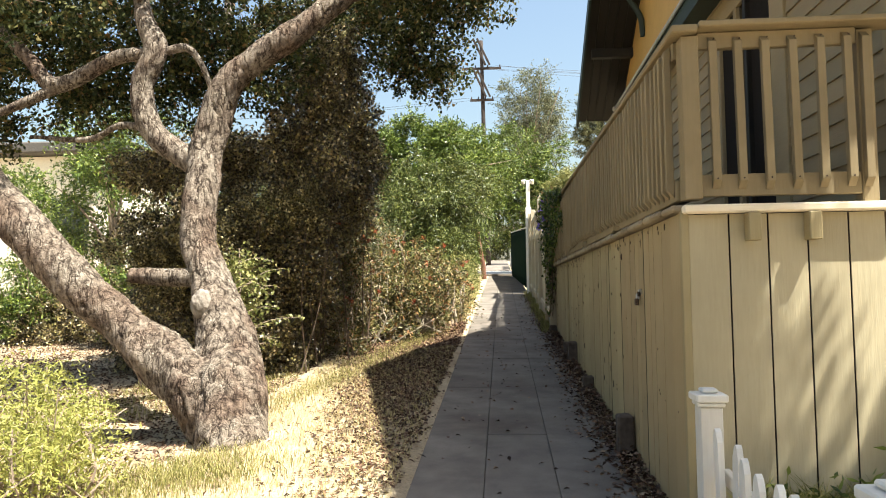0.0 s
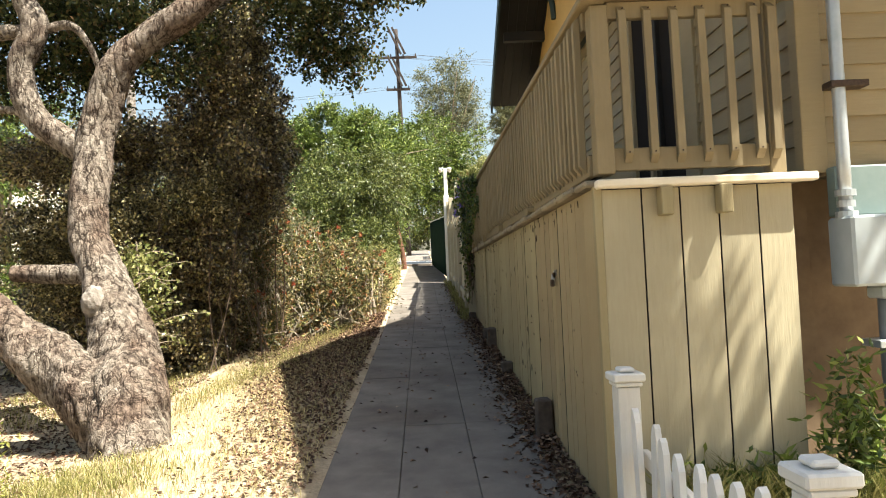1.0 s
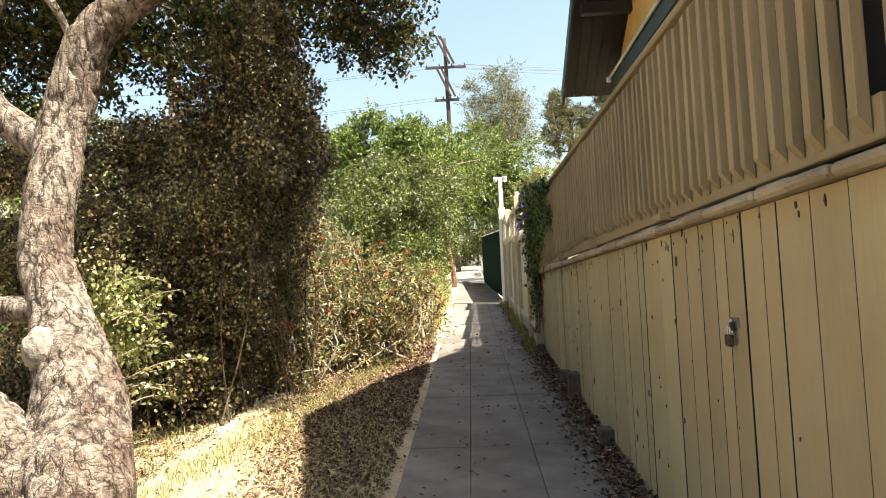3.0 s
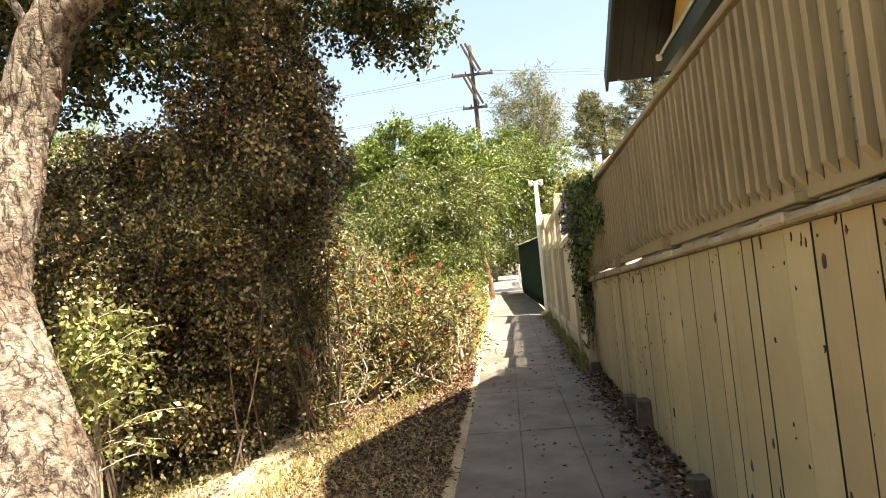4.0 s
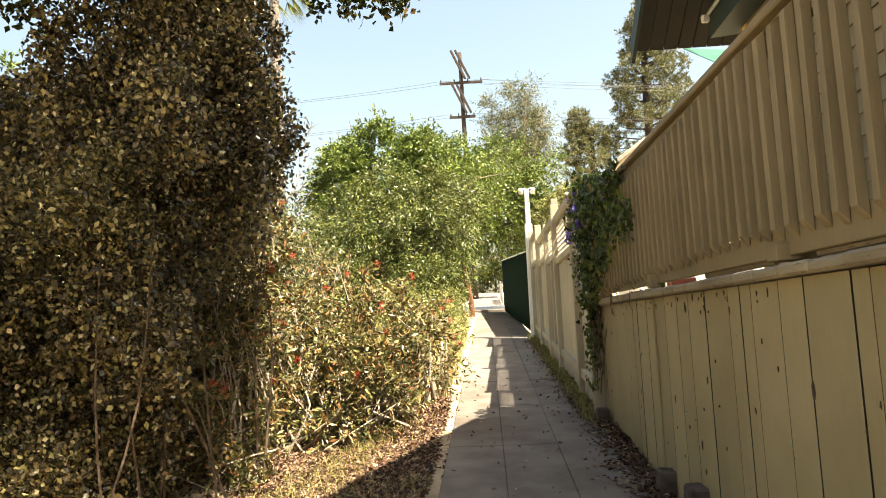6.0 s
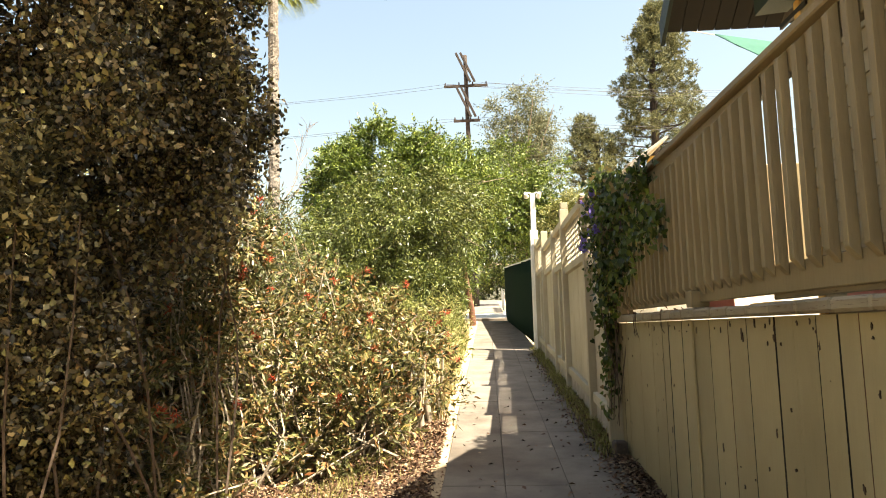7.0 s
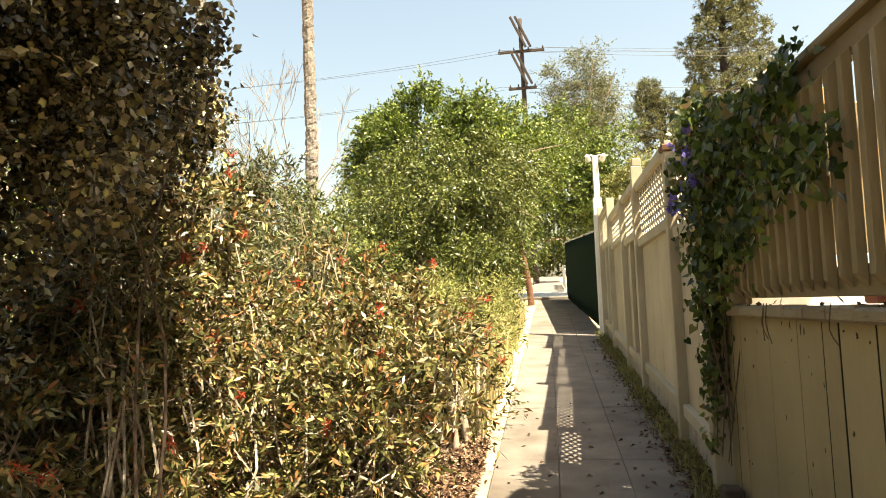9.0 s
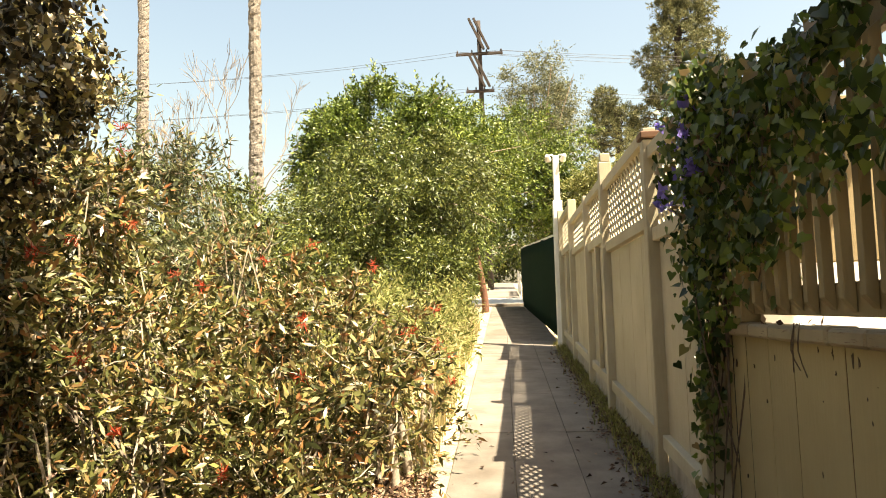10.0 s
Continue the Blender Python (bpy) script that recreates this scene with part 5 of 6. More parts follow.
def grass():
    g = rng(32)
    pts = []
    for _ in range(2600):
        t = g.random()
        x, y = -2.2 + 0.42 * t * 3 * 0.9, 6.5 + 4.8 * t
        pts.append((x + g.normal(0, 0.17), y + g.normal(0, 0.2)))
    for _ in range(2600):
        pts.append((-2.15 + g.normal(0, 0.35), 4.6 + g.normal(0, 0.25)))
    for _ in range(3000):
        pts.append((g.uniform(-4.5, -2.4), g.uniform(6.6, 9.0)))
    p = np.array([(x, y, rough_z(x, y)) for x, y in pts])
    co, tr = blades(p, 0.085, 0.0028, 1.1, g)
    tagged(array_mesh("grass", co, tr, GRASS), "yellowing grass tufts along the hedge foot", "grass", kind="stuff")
    pts = [(g.uniform(-2.3, -0.55), g.uniform(2.2, 9.5)) for _ in range(16000)]
    p = np.array([(x, y, rough_z(x, y)) for x, y in pts])
    co, tr = blades(p, 0.05, 0.0025, 1.6, g)
    tagged(array_mesh("dry_grass", co, tr, STRAW), "short dry straw over the bare earth", "grass", kind="stuff")
    # green weeds at the house foot
    pts = [(1.1 + abs(g.normal(0, 0.5)), 3.22 + g.normal(0, 0.1)) for _ in range(1500)] + [(1.98 + g.normal(0, 0.12), 3.2 + g.normal(0, 0.12)) for _ in range(1500)]
    p = np.array([(x, min(y, 3.36), ground_z(x, y)) for x, y in pts])
    co, tr = blades(p, 0.3, 0.006, 0.8, g)
    tagged(array_mesh("house_weeds", co, tr, GRASS), "green weeds growing against the house foot", "weeds", kind="stuff")
    q, _ = clumps([(1.95, 3.25, 0.65, 0.16, 0.12, 0.35), (1.45, 3.28, 0.42, 0.4, 0.08, 0.16)], g, 130, 14, 0.05, 0.9)
    tagged(foliage("house_weed_leaves", q, 0.07, 0.02, GREENLEAF, g), "dark green weeds against the board wall", "weeds", kind="stuff")
    # moss and grass along the lattice fence
    pts = [(0.80 - abs(g.normal(0, 0.07)), g.uniform(11.0, 20.0)) for _ in range(3500)]
    p = np.array([(x, y, 0.055 + 0.065 * y) for x, y in pts])
    co, tr = blades(p, 0.10, 0.004, 1.0, g)
    tagged(array_mesh("fence_grass", co, tr, GRASS), "short grass along the fence foot", "grass", kind="stuff")


grass()


def litter():
    g = rng(33)
    n = 62000
    x, y = g.uniform(-2.4, -0.50, n), g.uniform(2.0, 12.5, n)
    keep = g.random(n) < np.clip((y - 2.6) / 5.5, 0.12, 1) * np.clip((x + 1.3 + 0.17 * (y - 4.0)) / 0.5, 0.05, 1)
    x, y = x[keep], y[keep]
    z = np.array([rough_z(a, b) for a, b in zip(x, y)]) + 0.012
    x2 = 0.86 - np.abs(g.normal(0, 0.12, 9500))
    y2 = g.uniform(2.5, 19, 9500)
    z2 = np.array([0.05 + 0.065 * b + 0.02 + 0.03 * g.random() * (a > 0.7) for a, b in zip(x2, y2)])
    x3, y3 = g.uniform(-0.5, 0.72, 260), g.uniform(2.5, 14, 260)
    z3 = 0.05 + 0.065 * y3 + 0.018
    x4, y4 = g.uniform(-9.0, -2.4, 52000), g.uniform(3.0, 16.0, 52000)
    z4 = np.array([rough_z(a, b) for a, b in zip(x4, y4)]) + 0.012
    p = np.stack([np.concatenate([x, x2, x3, x4]), np.concatenate([y, y2, y3, y4]), np.concatenate([z, z2, z3, z4])], 1)
    n = len(p)
    u = unit(np.stack([g.normal(size=n), g.normal(size=n), g.normal(size=n) * 0.25], 1))
    up = unit(np.stack([g.normal(size=n) * 0.35, g.normal(size=n) * 0.35, np.ones(n)], 1))
    w = unit(np.cross(u, up))
    L, W = g.uniform(0.022, 0.056, n)[:, None], g.uniform(0.012, 0.026, n)[:, None]
    lift = up * W * g.uniform(0.1, 0.7, n)[:, None]
    co = np.stack([p, p + u * L * 0.5 + w * W * 0.6 + lift, p + u * L, p + u * L * 0.5 - w * W * 0.6 + lift], 1).reshape(-1, 3)
    b = (np.arange(n) * 4)[:, None]
    tr = np.concatenate([b + np.array([[0, 1, 2]]), b + np.array([[0, 2, 3]])], 1).reshape(-1, 3)
    tagged(array_mesh("leaf_litter", co, tr, LITTERLEAF), "brown fallen leaves on the ground and slabs", "leaves", kind="stuff")


litter()


# ---- vine on the railing ----
def build_vine():
    g = rng(41)
    vine = thing("climbing_vine", "dark green vine with violet flowers over the railing end", "vine")
    blobs = [(0.80, 10.75, 2.6, 0.15, 0.42, 0.36), (0.78, 11.1, 2.55, 0.18, 0.36, 0.5), (0.80, 10.4, 2.64, 0.11, 0.36, 0.16), (0.78, 11.1, 2.15, 0.11, 0.24, 0.45),
             (0.82, 11.0, 2.86, 0.17, 0.4, 0.15), (0.78, 11.22, 1.75, 0.05, 0.09, 0.42), (0.78, 11.25, 1.3, 0.04, 0.08, 0.35), (0.8, 10.6, 2.25, 0.07, 0.36, 0.28), (0.80, 9.9, 2.73, 0.09, 0.4, 0.06), (0.79, 10.05, 2.5, 0.05, 0.36, 0.3), (0.79, 9.6, 2.4, 0.02, 0.3, 0.25)]
    p, c = clumps(blobs, g, 1700, 3, 0.045, 0.9)
    n = len(p)
    u = g.normal(size=(n, 3)) * 0.5 + np.array([-0.1, 0, -1.0])
    u = unit(u)
    nn = g.normal(size=(n, 3)) * 0.95 + np.array([-0.9, -0.5, 0.7])
    w = unit(np.cross(u, nn))
    nn = np.cross(w, u)
    L = g.uniform(0.022, 0.056, n)[:, None]
    prof = [(0.0, 0.0, 0), (-0.16, 0.3, 0.04), (0.12, 0.52, 0.1), (0.42, 0.36, 0.07), (1.0, 0.0, -0.06), (0.42, -0.36, 0.07), (0.12, -0.52, 0.1), (-0.16, -0.3, 0.04)]
    co = np.stack([p + u * L * a + w * L * b + nn * L * d for a, b, d in prof], 1).reshape(-1, 3)
    o = (np.arange(n) * 8)[:, None]
    fan = [[0, 1, 2], [0, 2, 3], [0, 3, 4], [0, 4, 5], [0, 5, 6], [0, 6, 7]]
    tr = np.concatenate([o + np.array([t]) for t in fan], 1).reshape(-1, 3)
    array_mesh("foliage", co, tr, VINELEAF, vine)
    st = []
    for i in range(34):
        y = g.uniform(10.2, 11.3)
        a = np.array([0.80, y, 2.7])
        z = g.uniform(0.95, 1.8) if y > 11.05 else g.uniform(2.0, 2.5)
        b = np.array([0.80 + g.normal() * 0.03, y + g.normal() * 0.12, z])
        m = (a + b) / 2 + g.normal(size=3) * 0.06
        st.append(tube([(*a, 0.005), (*m, 0.005), (*b, 0.003)], 5, 4))
    for i in range(4):
        y = g.uniform(9.3, 11.2)
        q = [np.array([0.805, y, TOP + 0.07]), np.array([0.80, y + g.normal() * 0.02, TOP - 0.02])]
        q.append(q[1] + np.array([0.01, g.normal() * 0.04, -g.uniform(0.03, 0.14)]))
        st.append(tube([(*w3, 0.0018) for w3 in q], 4, 3))
    dry = np.stack([g.uniform(0.83, 0.9, 40), g.uniform(9.2, 11.2, 40), TOP + 0.056 + g.random(40) * 0.008], 1)
    foliage("dry_leaves", dry, 0.035, 0.02, LITTERLEAF, g, vine, "withered brown leaves", droop=0.3)
    v, f = merge(st)
    tagged(link_mesh("stem_mass", v, f, TWIGDARK, vine), kind="stuff")
    for i in range(14):
        s = np.array([0.66 + g.normal() * 0.05, g.uniform(10.9, 11.4), g.uniform(2.4, 2.85)])
        q = np.repeat(s[None], 9, 0) + g.normal(size=(9, 3)) * 0.006
        foliage("violet_flower", q, 0.045, 0.04, FLOWER, g, vine, "violet trumpet flower")
    return vine


build_vine()


# ---- trees ahead ----
def tree(name, label, base, height, r, blobs, seed, n, per, spread, leaf, mat, trunk_mat=TWIG, inside=0.4, droop=0.3, loose=False):
    g = rng(seed)
    t = thing(name, label, "tree")
    bx, by = base
    bz = ground_z(bx, by)
    v, f = tube([(bx, by, bz - 0.2, r * 1.3), (bx + 0.1, by, bz + height * 0.3, r), (bx - 0.1, by + 0.1, bz + height * 0.6, r * 0.7), (bx, by, bz + height * 0.76, r * 0.2)], 10, 5, 0.1)
    link_mesh("trunk", v, f, trunk_mat, t, smooth=True)
    br = []
    for b in blobs:
        for k in range(4):
            e = np.array(b[:3]) + g.normal(size=3) * np.array(b[3:6]) * 0.45
            s = np.array([bx, by, bz + height * g.uniform(0.25, 0.6)])
            m = s * 0.5 + e * 0.5 + np.array([0, 0, 0.1 * height * g.random()])
            br.append(tube([(*s, r * 0.4), (*m, r * 0.16), (*e, r * 0.05)], 5, 4))
    v, f = merge(br)
    tagged(link_mesh("branchwork", v, f, trunk_mat, t), kind="stuff")
    if loose:
        p, c = clumps(lumps(blobs, g), g, n, per, spread, inside)
        foliage("crown", p, leaf[0], leaf[1], mat, g, t, droop=droop)
        return t
    p, way, c, tip = sprays(lumps([(*b[:3], b[3] * 0.94, b[4] * 0.94, b[5] * 0.94) for b in blobs], g, 16, 0.3), g, n, per, spread, inside, rise=0.3, sag=droop)
    foliage("crown", p, leaf[0], leaf[1], mat, g, t, way=way, face_up=0.6)
    return t


tree("broadleaf_tree", "bright green leafy tree beside the footpath", (-3.4, 25.5), 6.5, 0.16, [(-3.05, 25, 6.5, 1.6, 1.8, 1.4), (-4.4, 25.4, 6.0, 1.05, 1.6, 1.4), (-1.6, 25, 6.05, 1.4, 1.6, 1.2), (-3.8, 24.6, 4.4, 1.5, 1.6, 1.4), (-1.9, 29, 7.2, 1.7, 1.6, 1.2), (-0.6, 28.5, 6.4, 1.2, 1.4, 1.2)], 51, 5700, 18, 0.42, (0.105, 0.048), GREENLEAF)
tree("willowy_tree", "olive-green drooping tree over the footpath", (-1.9, 22.5), 5.0, 0.10, [(-2.2, 22, 4.5, 1.3, 1.6, 1.5), (-1.5, 21.5, 3.7, 1.0, 1.4, 1.2), (-3.2, 21.5, 3.7, 1.3, 1.3, 1.4), (-1.3, 23, 4.8, 1.1, 1.2, 0.9), (-2.6, 20.5, 2.7, 1.2, 1.2, 1.0), (-1.5, 20.8, 2.7, 0.6, 1.2, 0.8)], 52, 4600, 18, 0.40, (0.10, 0.03), OLIVELEAF, droop=0.6)
tree("shade_tree", "dark green tree overhanging the path's end", (1.6, 33.5), 7.0, 0.18, [(0.6, 33, 7.6, 2.4, 2.0, 1.7), (1.2, 32.5, 5.8, 2.0, 1.6, 1.4), (-0.9, 34.5, 7.0, 1.8, 2.0, 2.2), (2.4, 34, 5.4, 1.5, 1.6, 1.5), (0.5, 32.6, 4.8, 1.3, 1.0, 0.9)], 53, 4200, 17, 0.46, (0.115, 0.055), GREENLEAF)
tree("yellow_tree", "yellow-green tree beyond the fence", (3.6, 31.0), 5.0, 0.12, [(3.4, 31, 6.0, 1.0, 1.2, 0.9), (2.6, 31, 5.5, 0.8, 0.9, 0.8)], 54, 800, 15, 0.4, (0.11, 0.045), YELLOWLEAF)
tree("tall_pale_tree", "tall grey-green open-crowned tree far ahead", (1.8, 45.0), 12.0, 0.28, [(2.2, 45, 14.4, 1.2, 1.3, 1.4), (1.0, 45, 13.2, 1.0, 1.2, 1.4), (3.3, 45, 12.7, 1.1, 1.3, 1.5), (2.3, 45, 12.2, 1.7, 1.5, 1.6), (1.6, 45, 10.4, 2.0, 1.6, 1.6), (3.4, 45, 10.9, 1.1, 1.2, 1.3)], 55, 2400, 15, 0.75, (0.14, 0.05), PALELEAF, inside=0.8)
tree("undergrowth_tree", "mid-green leafy thicket beside the footpath", (-5.5, 20.5), 4.0, 0.08, [(-5.0, 20, 3.2, 1.6, 1.6, 1.5), (-3.8, 18.5, 2.4, 1.3, 1.5, 1.2), (-7.0, 20, 3.0, 1.6, 1.5, 1.3)], 56, 2300, 17, 0.38, (0.09, 0.032), OLIVELEAF)
tree("hedge_tree", "dark green hedge tree at the path's end", (-1.6, 29.5), 4.5, 0.14, [(-1.9, 28.5, 3.9, 0.9, 1.6, 1.4), (-1.6, 30, 5.0, 1.3, 1.5, 1.3), (-3.2, 28, 3.4, 1.4, 1.6, 1.3), (-1.15, 30.2, 3.6, 0.62, 1.0, 1.7), (-1.1, 27.6, 4.3, 0.7, 1.0, 0.8)], 57, 3200, 16, 0.36, (0.095, 0.036), GREENLEAF)
tree("left_tree", "green tree behind the oak", (-8.5, 15.0), 4.0, 0.12, [(-8.2, 15, 4.6, 1.8, 1.6, 1.5), (-9.8, 16, 3.6, 1.6, 1.5, 1.5)], 58, 2000, 16, 0.36, (0.09, 0.035), GREENLEAF)


def build_pine(base, low, high, spread, tufts, seed, lean=0.0):
    """A pine whose crown is a leaning cone of round needle tufts."""
    g = rng(seed)
    t = thing("pine_tree", "tall grey-green pine with rounded tufts", "tree")
    bx, by = base
    v, f = tube([(bx, by, ground_z(bx, by) - 0.2, 0.4), (bx, by, (low + high) * 0.5, 0.26), (bx + lean, by, high - 0.4, 0.06)], 9, 5)
    link_mesh("trunk", v, f, POLEWOOD, t)
    balls, boughs = [], []
    for i in range(tufts):
        h = (i + 0.5) / tufts
        a = 2.4 * i + g.uniform(-0.3, 0.3)
        reach = spread * (1 - h ** 1.6) * g.uniform(0.55, 1.0)
        z = low + (high - low) * h
        x, y = bx + lean * h + reach * math.cos(a), by + reach * math.sin(a)
        r = g.uniform(0.55, 0.85)
        balls.append((x, y, z, r * 1.15, r * 1.15, r * 0.8))
        boughs.append(tube([(bx + lean * h, by, z - 0.5, 0.07), (bx * 0.4 + x * 0.6, by * 0.4 + y * 0.6, z - 0.35, 0.05), (x, y, z - 0.1, 0.02)], 5, 3))
    v, f = merge(boughs)
    tagged(link_mesh("branchwork", v, f, POLEWOOD, t), kind="stuff")
    p, way, _, _ = sprays(balls, g, tufts * 80, 15, 0.30, 0.55, rise=0.35, sag=0.0, ruffle=0.9, bunch=3)
    foliage("crown", p, 0.26, 0.05, PINELEAF, g, t, way=way)


build_pine((13.2, 60.0), 15.0, 26.6, 3.9, 66, 61, 0.5)
build_pine((8.6, 60.0), 13.2, 17.6, 2.1, 20, 62, -0.9)


def build_palm(x, y, top, r, seed):
    g = rng(seed)
    t = thing("palm_tree", "tall slender palm with rough grey-brown trunk", "tree")
    gz = ground_z(x, y)
    pts = [(x, y, gz - 0.2, r * 1.25), (x + 0.05, y, gz + (top - gz) * 0.4, r), (x + 0.02, y, top, r * 0.85)]
    q = resample(pts, 60)
    pts = [(*row[:3], row[3] * (1.0 + 0.05 * noise.noise((i * 0.9, seed, 0)))) for i, row in enumerate(q)]
    v, f = tube(pts, 12, 2, 0.15, 0.22, seed)
    link_mesh("trunk", v, f, PALMBARK, t)
    for k in range(26):
        a = 2 * math.pi * k / 26 + g.uniform(-0.1, 0.1)
        el = g.uniform(-1.2, 0.9)
        d = np.array([math.cos(a) * math.cos(el), math.sin(a) * math.cos(el), math.sin(el)])
        e = np.array([x, y, top]) + d * 1.5
        tip = e + d * 0.3 + np.array([0, 0, -0.5])
        s = np.array([x, y, top])
        n = 26
        th = np.linspace(-0.9, 0.9, n)
        side = unit(np.cross(d, [0, 0, 1.0])[None])[0]
        co, tr = [], []
        for j, h in enumerate(th):
            dd = d * math.cos(h) + side * math.sin(h)
            b0 = e - d * 0.35
            p1 = b0 + dd * 0.75 + np.array([0, 0, -0.25 * abs(h)])
            ww = np.array([0, 0, 0.02])
            co += [b0 - ww, b0 + ww, p1]
            tr.append((3 * j, 3 * j + 1, 3 * j + 2))
        frond = array_mesh("frond", np.array(co), np.array(tr), OLIVELEAF, t)
        v, f = tube([(*s, 0.02), (*(s * 0.5 + e * 0.5), 0.016), (*(e - d * 0.3), 0.01)], 4, 2)
        link_mesh("stalk", v, f, OLIVELEAF, t)


build_palm(-5.65, 23.2, 12.0, 0.155, 71)
build_palm(-11.9, 30.0, 16.5, 0.2, 72)


def build_bare_tree():
    g = rng(75)
    t = thing("bare_tree", "leafless grey tree with fine upright twigs", "tree")
    pieces = []

    def grow(p, d, L, r, k):
        e = p + d * L
        m = (p + e) / 2 + g.normal(size=3) * L * 0.06
        pieces.append(tube([(*p, r), (*m, r * 0.85), (*e, r * 0.65)], 5, 3))
        if k == 0:
            return
        for _ in range(2 if k > 3 else 3):
            q = d + g.normal(size=3) * 0.34
            q[2] = abs(q[2]) + 0.15
            grow(p + d * L * g.uniform(0.55, 1.0), q / np.linalg.norm(q), L * g.uniform(0.55, 0.78), max(r * 0.6, 0.006), k - 1)

    for x in (-7.4, -6.2, -8.2):
        grow(np.array([x, 25.0, ground_z(x, 25) - 0.1]), np.array([0.02, 0, 1.0]), 2.7, 0.04, 5)
    v, f = merge(pieces)
    tagged(link_mesh("brushwood", v, f, TWIG, t), kind="stuff")


build_bare_tree()


# ---- utility pole and wires ----
def build_pole():
    pole = thing("utility_pole", "dark timber utility pole with crossarms and wires", "utility pole")
    x, y = -1.02, 45.0
    v, f = tube([(x + 0.25, y, 2.5, 0.17), (x + 0.1, y, 10, 0.14), (x, y, 17.5, 0.11)], 12, 3)
    link_mesh("pole", v, f, POLEWOOD, pole, smooth=True)
    for z, w in ((15.65, 1.25), (13.6, 0.75)):
        part("crossarm", box((x - w, y - 0.16, z - 0.07), (x + w, y - 0.04, z + 0.07), 0.01), POLEWOOD, pole)
        for k in np.linspace(-w + 0.08, w - 0.08, 4):
            v, f = tube([(x + k, y - 0.1, z + 0.07, 0.03), (x + k, y - 0.1, z + 0.16, 0.045), (x + k, y - 0.1, z + 0.24, 0.02)], 7, 2)
            link_mesh("insulator", v, f, POLEWOOD, pole)
    # a pair of arms running along the street, seen nearly end on
    for z in (16.7, 14.65):
        for dx in (-0.13, 0.13):
            part("side_arm", box((-0.06, -0.09, -0.95), (0.06, 0.09, 0.95), 0.01, Matrix.Translation((x + dx, y - 0.25, z)) @ Matrix.Rotation(-0.42, 4, "Y")), POLEWOOD, pole)
    for za, zb, yb, xb in ((15.8, 15.6, 48, 30), (15.8, 14.8, 48, 30), (13.75, 13.4, 49, 30), (15.8, 15.0, 44, -30), (13.75, 13.0, 44, -30)):
        for k in (-1.1, 1.0):
            pts = []
            for s in np.linspace(0, 1, 7):
                pts.append((x + k + (xb - x) * s, y - 0.1 + (yb - y) * s, za + (zb - za) * s - 1.2 * 4 * s * (1 - s) * 0.5, 0.008))
            v, f = tube(pts, 4, 3)
            link_mesh("wire", v, f, BLACK, pole)


build_pole()


# ---- beyond the street, and beyond the oak ----
def build_far_pickets():
    fence = thing("far_picket_fence", "white picket fence beyond the cross street", "fence")
    first = part("picket", box((-0.012, -0.045, 0), (0.012, 0.045, 1.0), 0.004), WHITE, fence)
    for i in range(34):
        ob = first if i == 0 else new("picket", first.data)
        ob.parent = fence
        ob.matrix_basis = Matrix.Translation((0.55, 36.6 + i * 0.16, 0.1 + 0.065 * (36.6 + i * 0.16)))
    for z in (0.25, 0.75):
        p = part("rail", box((0.565, 0, z), (0.6, 5.4, z + 0.08), 0.004), WHITE, fence)
        p.matrix_basis = on_way(0, 36.55, 0.05)


build_far_pickets()


def build_stub():
    t = thing("tree_trunk", "reddish-brown bare tree trunk at the path's end", "trunk")
    x, y = -0.68, 28.4
    v, f = tube([(x, y, 1.7, 0.12), (x - 0.02, y, 2.4, 0.10), (x - 0.3, y, 4.2, 0.08)], 10, 4, 0.1, 0.08)
    link_mesh("trunk", v, f, plain("red_bark", (0.10, 0.045, 0.028), (0.2, 0.095, 0.06), 12, 0.9, 0.01), t, smooth=True)


build_stub()


def build_left_house():
    h = thing("stucco_house", "cream stucco house behind the oak", "house")
    part("wall", box((-19.0, 19.0, -0.5), (-10.6, 26.0, 5.4), 0.02), PLASTER, h)
    part("roof", box((-19.4, 18.6, 5.42), (-10.2, 26.4, 5.75), 0.05), ROOFING, h)
    part("window", box((-12.6, 18.97, 2.6), (-11.5, 18.995, 4.0), 0.005), GLASS, h)
    g = part("garden_wall", box((-9.5, 13.6, -0.3), (-3.6, 13.85, 1.05), 0.03), STONE)
    tagged(g, "low grey stone garden wall beyond the oak", "wall", kind="structure")


build_left_house()


# ---- tree by the street, whose leaves dapple the house front ----
tree("street_tree", "leafy tree beside the house front", (4.6, 1.2), 5.6, 0.12, [(2.95, 2.3, 5.6, 0.2, 0.22, 0.3), (3.7, 2.03, 5.6, 0.5, 0.14, 0.2), (3.2, 2.12, 5.6, 0.4, 0.14, 0.2), (2.85, 2.25, 5.6, 0.3, 0.2, 0.2), (3.1, 1.45, 5.6, 0.5, 0.62, 0.5), (2.4, 2.4, 5.6, 0.5, 0.38, 0.3), (2.65, 0.7, 5.6, 0.75, 0.65, 0.6), (2.6, -0.6, 5.8, 1.2, 1.2, 0.9), (1.4, 0.1, 6.3, 1.8, 1.3, 0.8), (0.4, -1.6, 6.6, 1.8, 1.3, 0.8)], 81, 900, 46, 0.13, (0.12, 0.06), GREENLEAF, inside=0.9, loose=True)
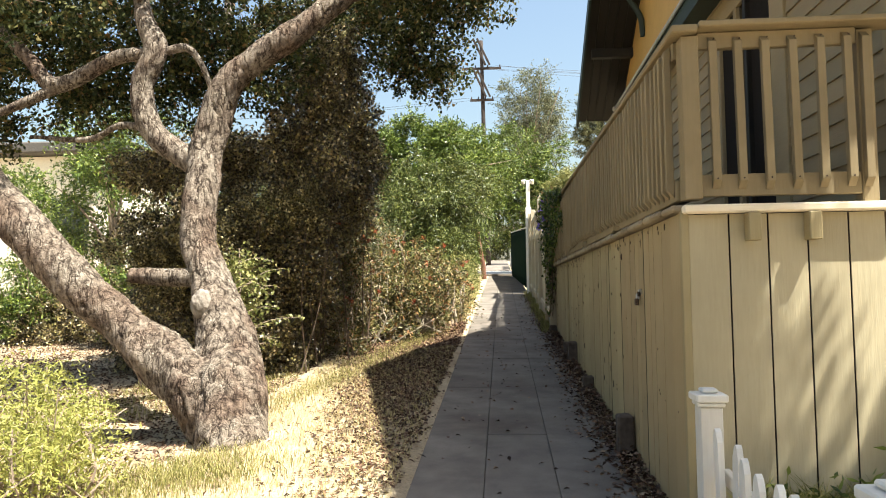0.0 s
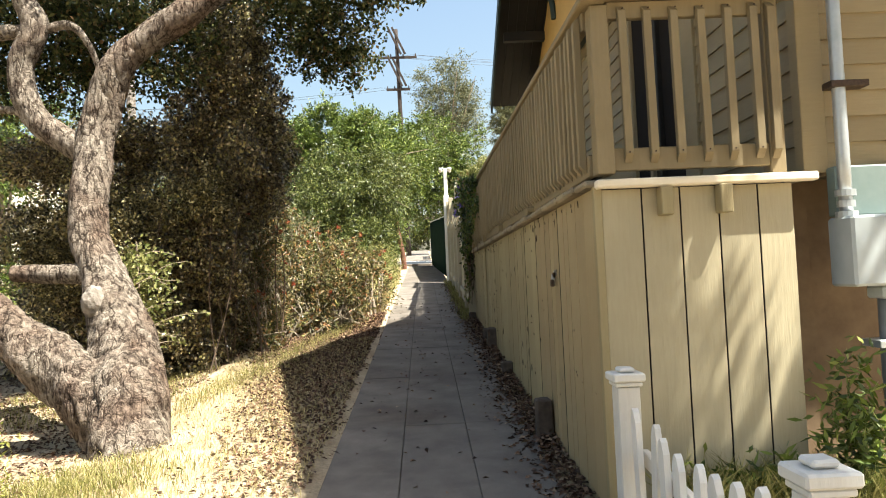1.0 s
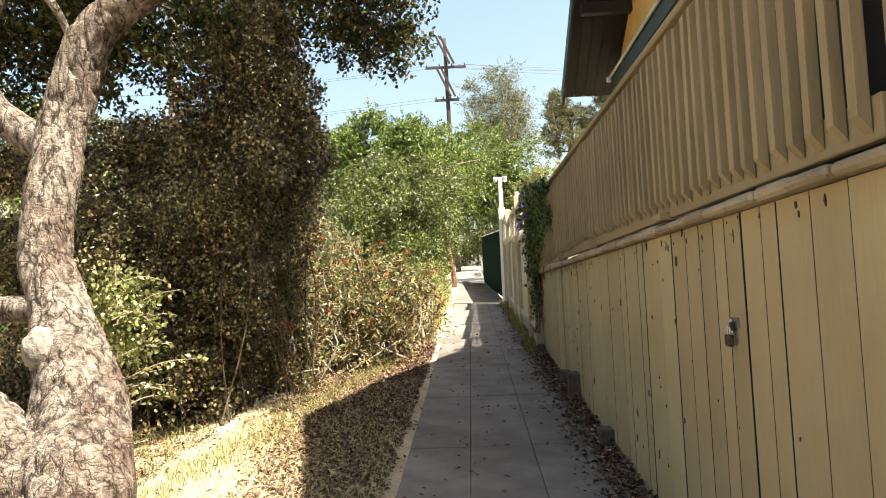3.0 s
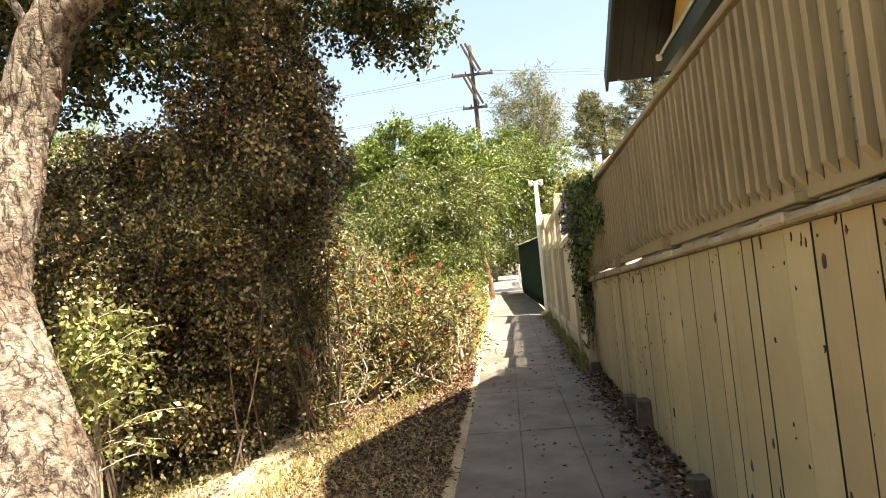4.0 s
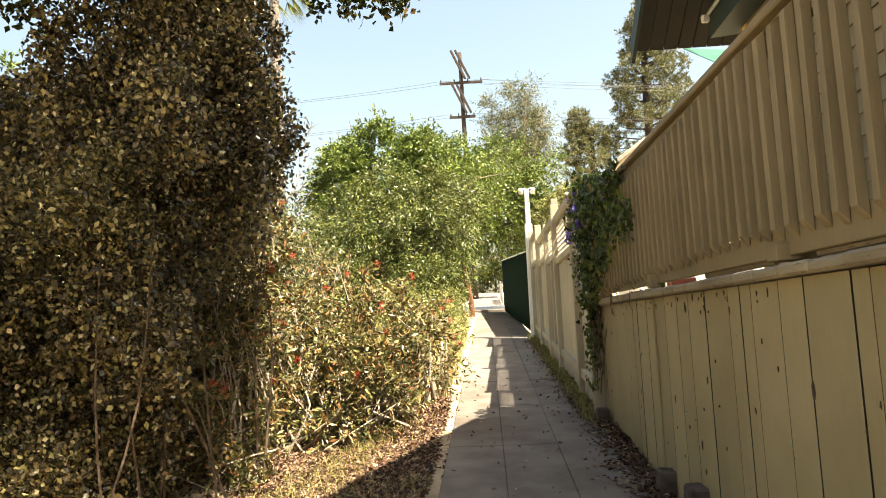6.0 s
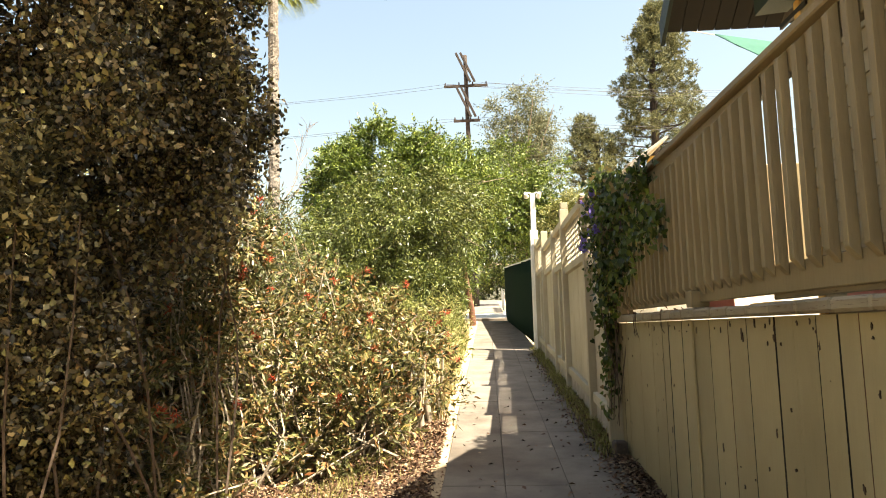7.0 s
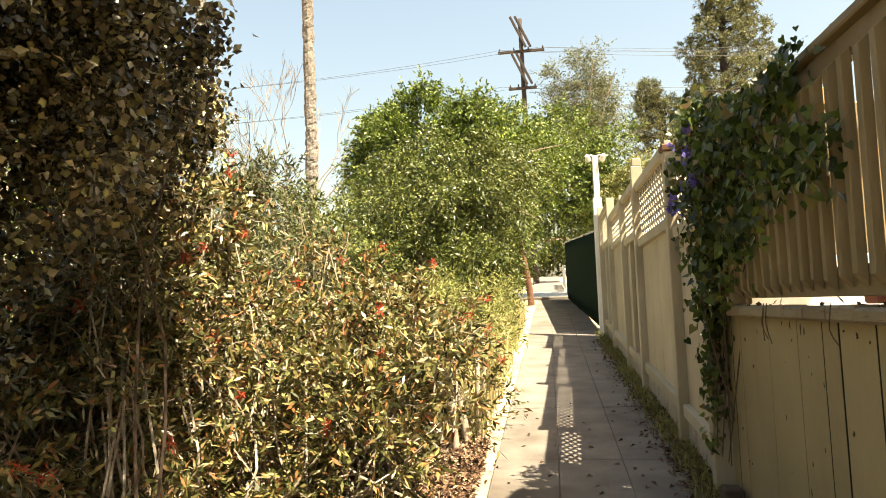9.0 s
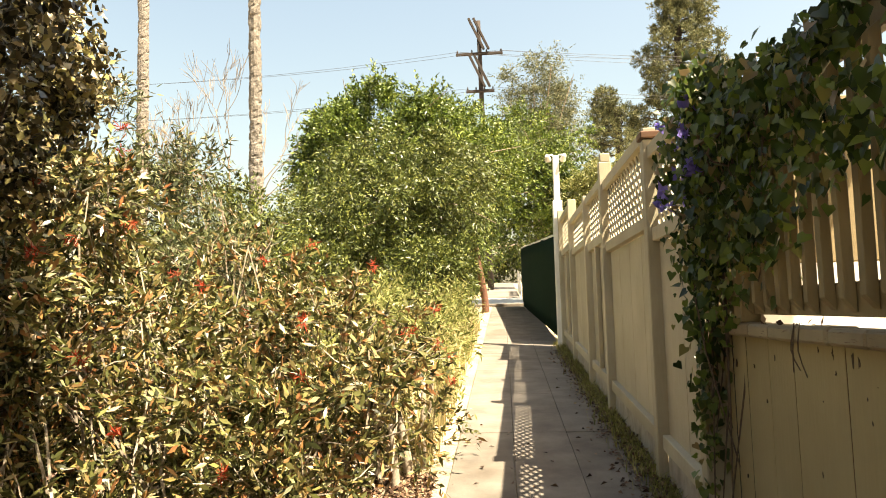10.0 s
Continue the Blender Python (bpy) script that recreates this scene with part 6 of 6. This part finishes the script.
tree("far_thicket", "dark green trees closing the view beyond the street", (-5.0, 60.0), 7.0, 0.2, [(-5, 60, 6.5, 4.5, 2.0, 3.0), (2.5, 61, 6.0, 3.5, 2.0, 2.6), (8.0, 58, 6.5, 4.0, 2.0, 3.2), (-13, 58, 7, 5, 2, 3.5), (-1, 62, 4.6, 2.5, 1.5, 1.6)], 82, 2200, 16, 1.0, (0.30, 0.12), OLIVELEAF)


def build_cut_stems():
    """Grey sawn stems at the bush's edge beside the footpath."""
    t = thing("cut_stems", "pale grey sawn-off stems at the bush's edge", "stump")
    g = rng(91)
    for x, y, h, r in ((-0.72, 12.75, 0.62, 0.022), (-0.78, 12.55, 0.45, 0.03), (-0.70, 12.95, 0.7, 0.018), (-0.85, 12.35, 0.4, 0.028), (-0.98, 12.5, 0.55, 0.02)):
        z = ground_z(x, y)
        a, b = g.normal(size=2) * 0.06
        v, f = tube([(x, y, z - 0.05, r * 1.3), (x + a * 0.5, y + b * 0.5, z + h * 0.5, r), (x + a, y + b, z + h, r * 0.8)], 8, 4, 0.2)
        link_mesh("stem", v, f, PALETWIG, t, smooth=True)


build_cut_stems()

# ---- unseen street and trees added behind, cutting sky and bounce light ----
def build_unseen_street():
    bm = bmesh.new()
    n = 40
    rows = []
    for j, y in enumerate((-14.0, -9.0, -3.6)):
        rows.append([bm.verts.new((-60 + 120 * i / n, y, rough_z(-60 + 120 * i / n, y) + 0.06)) for i in range(n + 1)])
    for a, b in zip(rows[:-1], rows[1:]):
        for i in range(n):
            bm.faces.new((a[i], a[i + 1], b[i + 1], b[i]))
    tagged(part("street", bm, plain("asphalt", (0.035, 0.035, 0.036), (0.065, 0.063, 0.06), 12, 0.95, 0.004)), "dark asphalt sheet added out of view to cut bounce", "road", kind="structure")


build_unseen_street()
# Two trees added out of view to hold back skylight near the start.
tree("unseen_blocker_tree", "broad leafy tree added out of view to block sky", (-5.0, -16.5), 7.0, 0.3, [(-5, -16.5, 5.5, 5.0, 2.0, 3.0), (-12, -16, 5, 4.5, 2, 3.0)], 83, 1800, 16, 0.9, (0.32, 0.14), GREENLEAF)
tree("unseen_blocker_tree", "broad leafy tree added out of view to block sky", (5.0, -16.5), 7.0, 0.3, [(5, -16.5, 5.5, 5.0, 2.0, 3.0), (13, -16, 5, 4.5, 2, 3.0)], 84, 1800, 16, 0.9, (0.32, 0.14), GREENLEAF)
